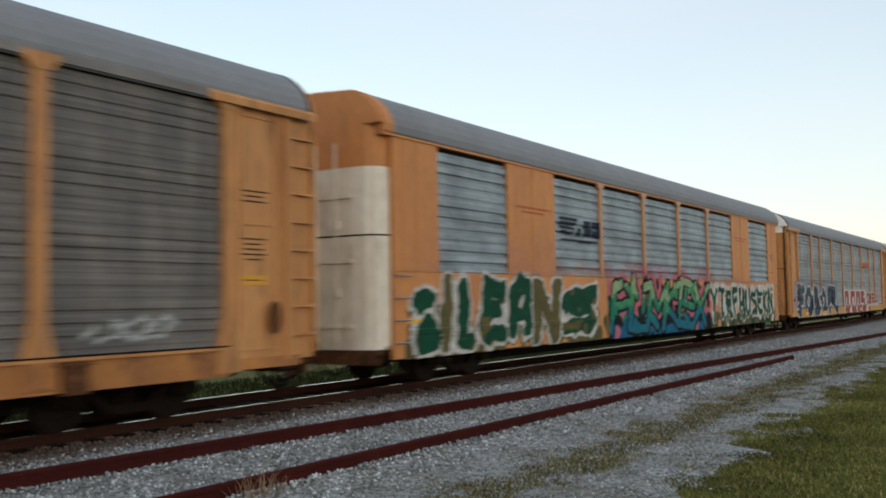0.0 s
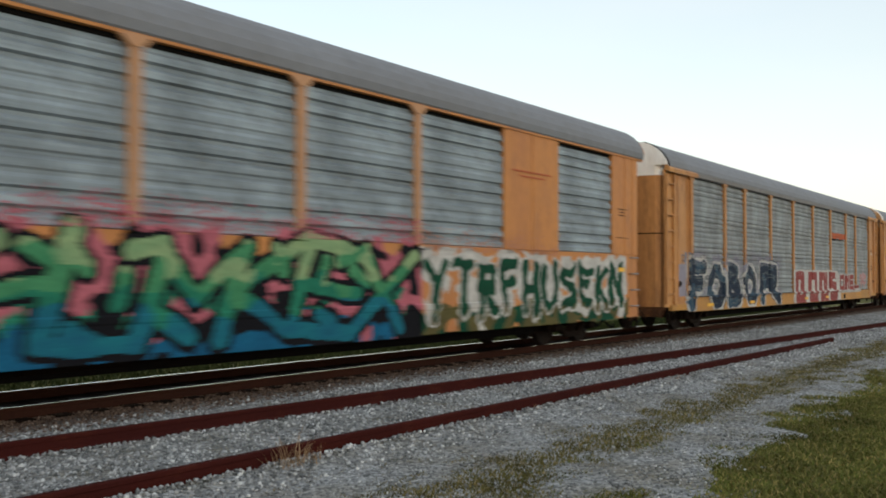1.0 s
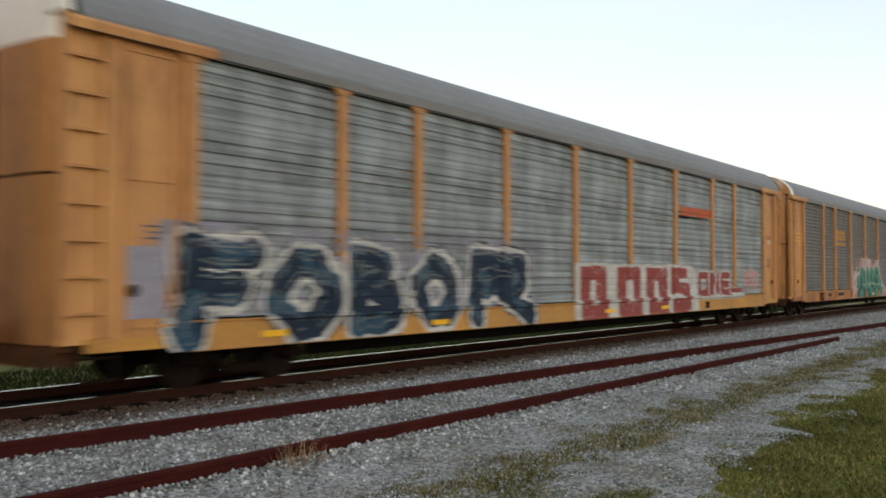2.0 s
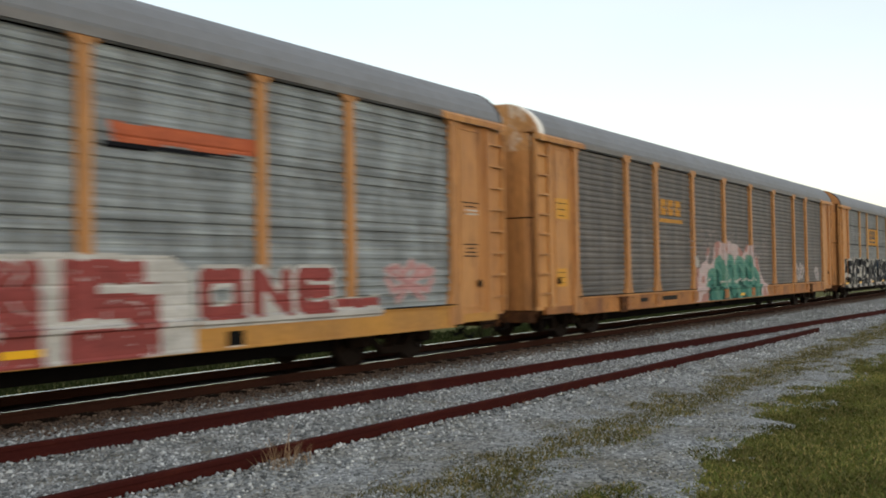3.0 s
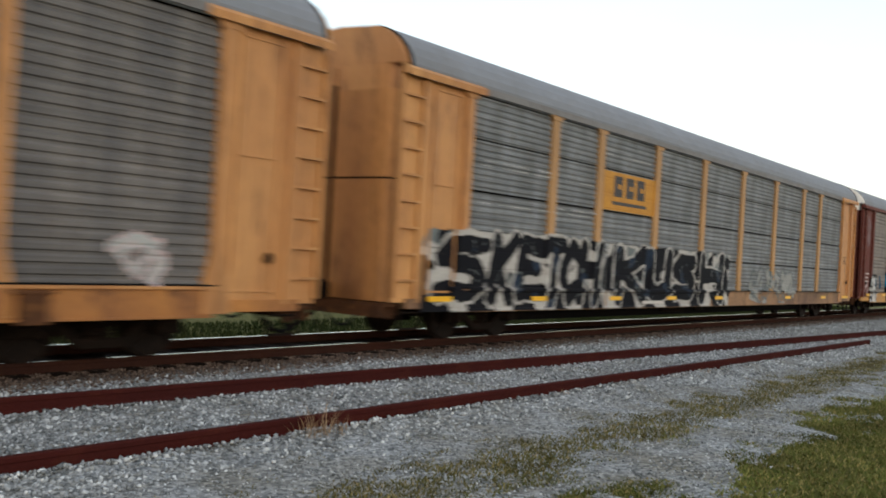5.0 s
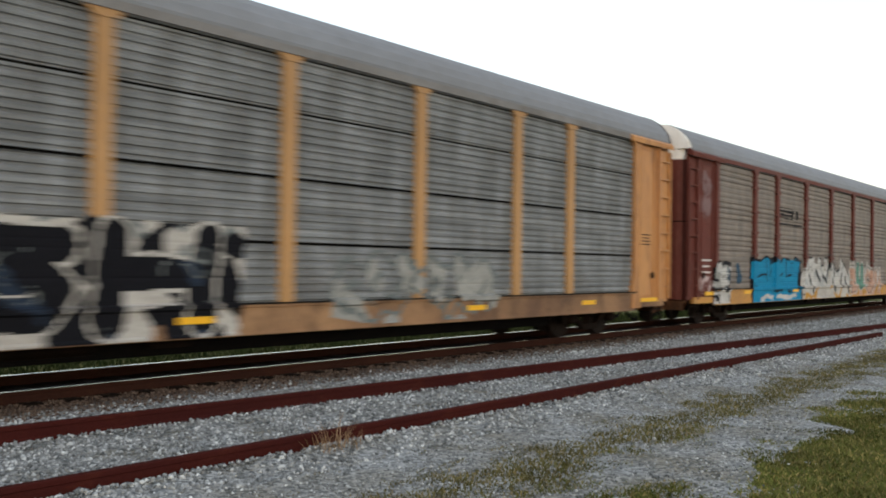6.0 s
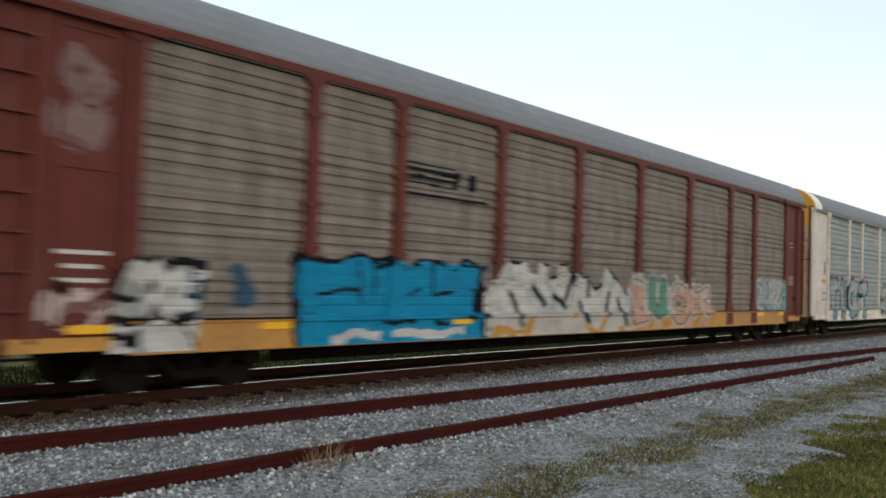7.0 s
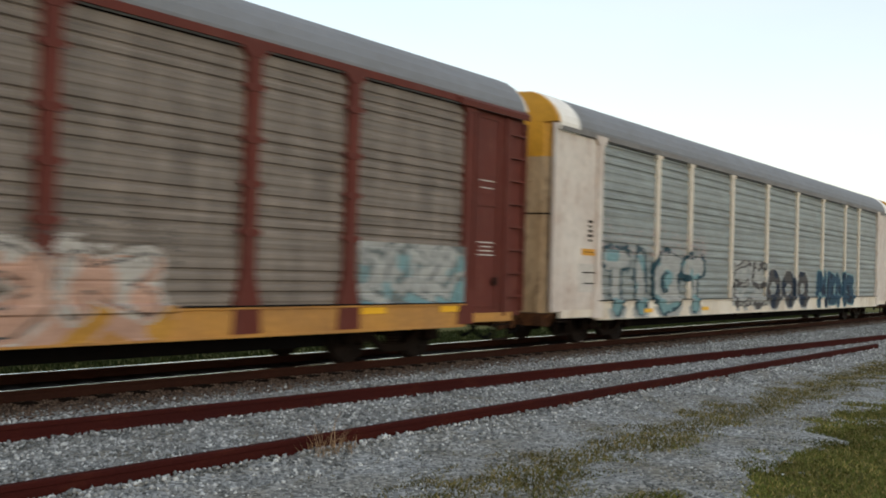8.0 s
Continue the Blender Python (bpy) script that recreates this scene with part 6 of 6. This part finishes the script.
def make_tuft():
    n = 170
    r, a = 0.2 * rng.random(n) ** 0.5, rng.uniform(0, 6.28, n)
    pl = np.stack([6.12 + r * np.cos(a) * 1.5, 6.05 + r * np.sin(a), np.full(n, GRAVEL_Z)], -1)
    t = blades("dry_tuft", pl, rng.uniform(0.12, 0.44, n) * (1.2 - r / 0.26), M["straw"], "dry brown grass tuft growing beside a loose rail", 1.1, 0.0026, "tuft")
    for x, y, k in ((14.9, 5.95, 30), (10.4, 6.05, 18), (25.2, 5.95, 50)):
        r, a = 0.12 * rng.random(k) ** 0.5, rng.uniform(0, 6.28, k)
        pl = np.stack([x + r * np.cos(a), y + r * np.sin(a), np.full(k, GRAVEL_Z)], -1)
        blades("dry_tuft", pl, rng.uniform(0.05, 0.16, k), M["straw"], "small dry weed tuft in the gravel", 0.9, 0.005, "tuft")


def make_tree(seed, height):
    """Tapered trunk, limbs and a ragged crown of small leaf clumps."""
    r = random.Random(seed)
    tree = new("tree")
    bm = bmesh.new()
    bmesh.ops.create_cone(bm, cap_ends=True, segments=9, radius1=0.22, radius2=0.08, depth=height * 0.6, matrix=Matrix.Translation((0, 0, height * 0.3)))
    tips = []
    for i in range(9):
        a, z = r.uniform(0, 6.28), height * r.uniform(0.25, 0.6)
        tip = Vector((math.cos(a) * r.uniform(1.0, 2.3), math.sin(a) * r.uniform(1.0, 2.3), z + height * r.uniform(0.12, 0.34)))
        tube(bm, (0, 0, z), tip, 0.05, 6)
        tips.append(tip)
    part("trunk", bm, M["bark"], tree)
    rr = np.random.default_rng(seed)
    cs = [t + Vector((0, 0, 0.2)) for t in tips] + [Vector((r.uniform(-1, 1), r.uniform(-1, 1), height * r.uniform(0.62, 0.95))) for _ in range(6)]
    v, f = [], []
    for c in cs:
        k = 260
        d = rr.normal(0, 1, (k, 3)) * (0.62, 0.62, 0.5) * r.uniform(0.8, 1.25)
        p = np.array(c) + d
        u, w = rr.normal(0, 0.11, (k, 3)), rr.normal(0, 0.11, (k, 3))
        base = len(v) * 3
        v.append(np.stack([p - u, p + u, p + w], 1).reshape(-1, 3))
    v = np.concatenate(v)
    me = mesh_from("crown", v, np.arange(len(v)).reshape(-1, 3), M["leaf"])
    part("crown", me, None, tree)
    tagged(tree, "dark green broadleaf tree standing beyond the track", "tree", "far row of trees")
    return tree


def make_distance():
    base = [make_tree(11, 7.0), make_tree(12, 8.2), make_tree(13, 6.4)]
    spots = [(19.0 + 17.5, 66), (44, 70), (31, 72), (12, 70), (22, 75), (2, 68), (-12, 72), (-28, 70), (-45, 73), (-60, 69)]
    for i, (x, y) in enumerate(spots):
        m = pose(x, y, ground_height(x, y) - 0.05, 0, 0, i * 67)
        if i < 3:
            base[i].matrix_basis = m
        else:
            copy_thing(base[i % 3], m)
    lamp = new("street_lamp")
    bm = bmesh.new()
    bmesh.ops.create_cone(bm, cap_ends=True, segments=12, radius1=0.11, radius2=0.07, depth=6.5, matrix=Matrix.Translation((0, 0, 3.25)))
    part("pole", bm, M["lamp_grey"], lamp)
    bm = bmesh.new()
    pts = [(0, 0, 6.4), (0.12, 0, 6.72), (0.35, 0, 6.86), (0.55, 0, 6.82)]
    for p, q in zip(pts, pts[1:]):
        tube(bm, p, q, 0.04, 8)
    part("arm", bm, M["lamp_grey"], lamp)
    bm = bmesh.new()
    bmesh.ops.create_cone(bm, cap_ends=True, segments=12, radius1=0.2, radius2=0.06, depth=0.4, matrix=Matrix.Translation((0.58, 0, 6.62)))
    part("lantern", bm, M["under"], lamp)
    lamp.matrix_basis = pose(21.2, 40, ground_height(21, 40))
    tagged(lamp, "grey street lamp pole with a small hanging lantern", "street lamp")
    gate = new("barrier")
    for x in (-0.7, 0.7):
        bm = bmesh.new()
        box(bm, x - 0.05, x + 0.05, -0.05, 0.05, 0, 1.75)
        part("post", bm, M["white"], gate)
    bm = bmesh.new()
    box(bm, -0.9, 0.9, -0.04, 0.04, 1.62, 1.78)
    part("bar", bm, M["white"], gate)
    gate.matrix_basis = pose(21.2, 38.5, ground_height(21, 38))
    tagged(gate, "low white-painted barrier beside the lamp", "barrier")


def make_sleepers():
    bm = bmesh.new()
    box(bm, -0.115, 0.115, -0.98, 0.98, -0.17, 0.0)
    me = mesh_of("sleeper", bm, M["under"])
    for i in range(150):
        ob = new("sleeper", me)
        ob.matrix_basis = pose(-12 + i * 0.5, YC, -0.132)
        tagged(ob, "dark weathered timber sleeper bedded in stone", "sleeper", "sleepers of the running track")


make_stones()
make_grass()
make_tuft()
make_distance()
make_sleepers()


# ---------------------------------------------------------------- what moves
# the train's mark: seconds, metres along the track
TRAIN = [(0.0, -17.28), (0.5, -26.35), (1.0, -35.43), (1.5, -44.45), (3.0, -71.0), (3.5, -79.88), (4.0, -88.8), (5.5, -115.7),
         (6.0, -124.55), (6.5, -133.4), (7.0, -142.35), (7.5, -151.1), (8.0, -159.9)]


def mark_at(t):
    for (a, p), (b, q) in zip(TRAIN, TRAIN[1:]):
        if t <= b:
            return p + (q - p) * (t - a) / (b - a)
    return TRAIN[-1][1]


def motions():
    for key, car in CARS:
        walk(car, [(t, pose(s + CENTRES[key], YC, 0)) for t, s in TRAIN])
    start = mark_at(0)
    for wheel, at in WHEELS:
        rows = []
        for k in range(241):
            turn = math.degrees((mark_at(k / 30) - start) / 0.42)
            rows.append((k / 30, pose(at, 0, 0.42, 0, turn, 0)))
        walk(wheel, rows)


motions()
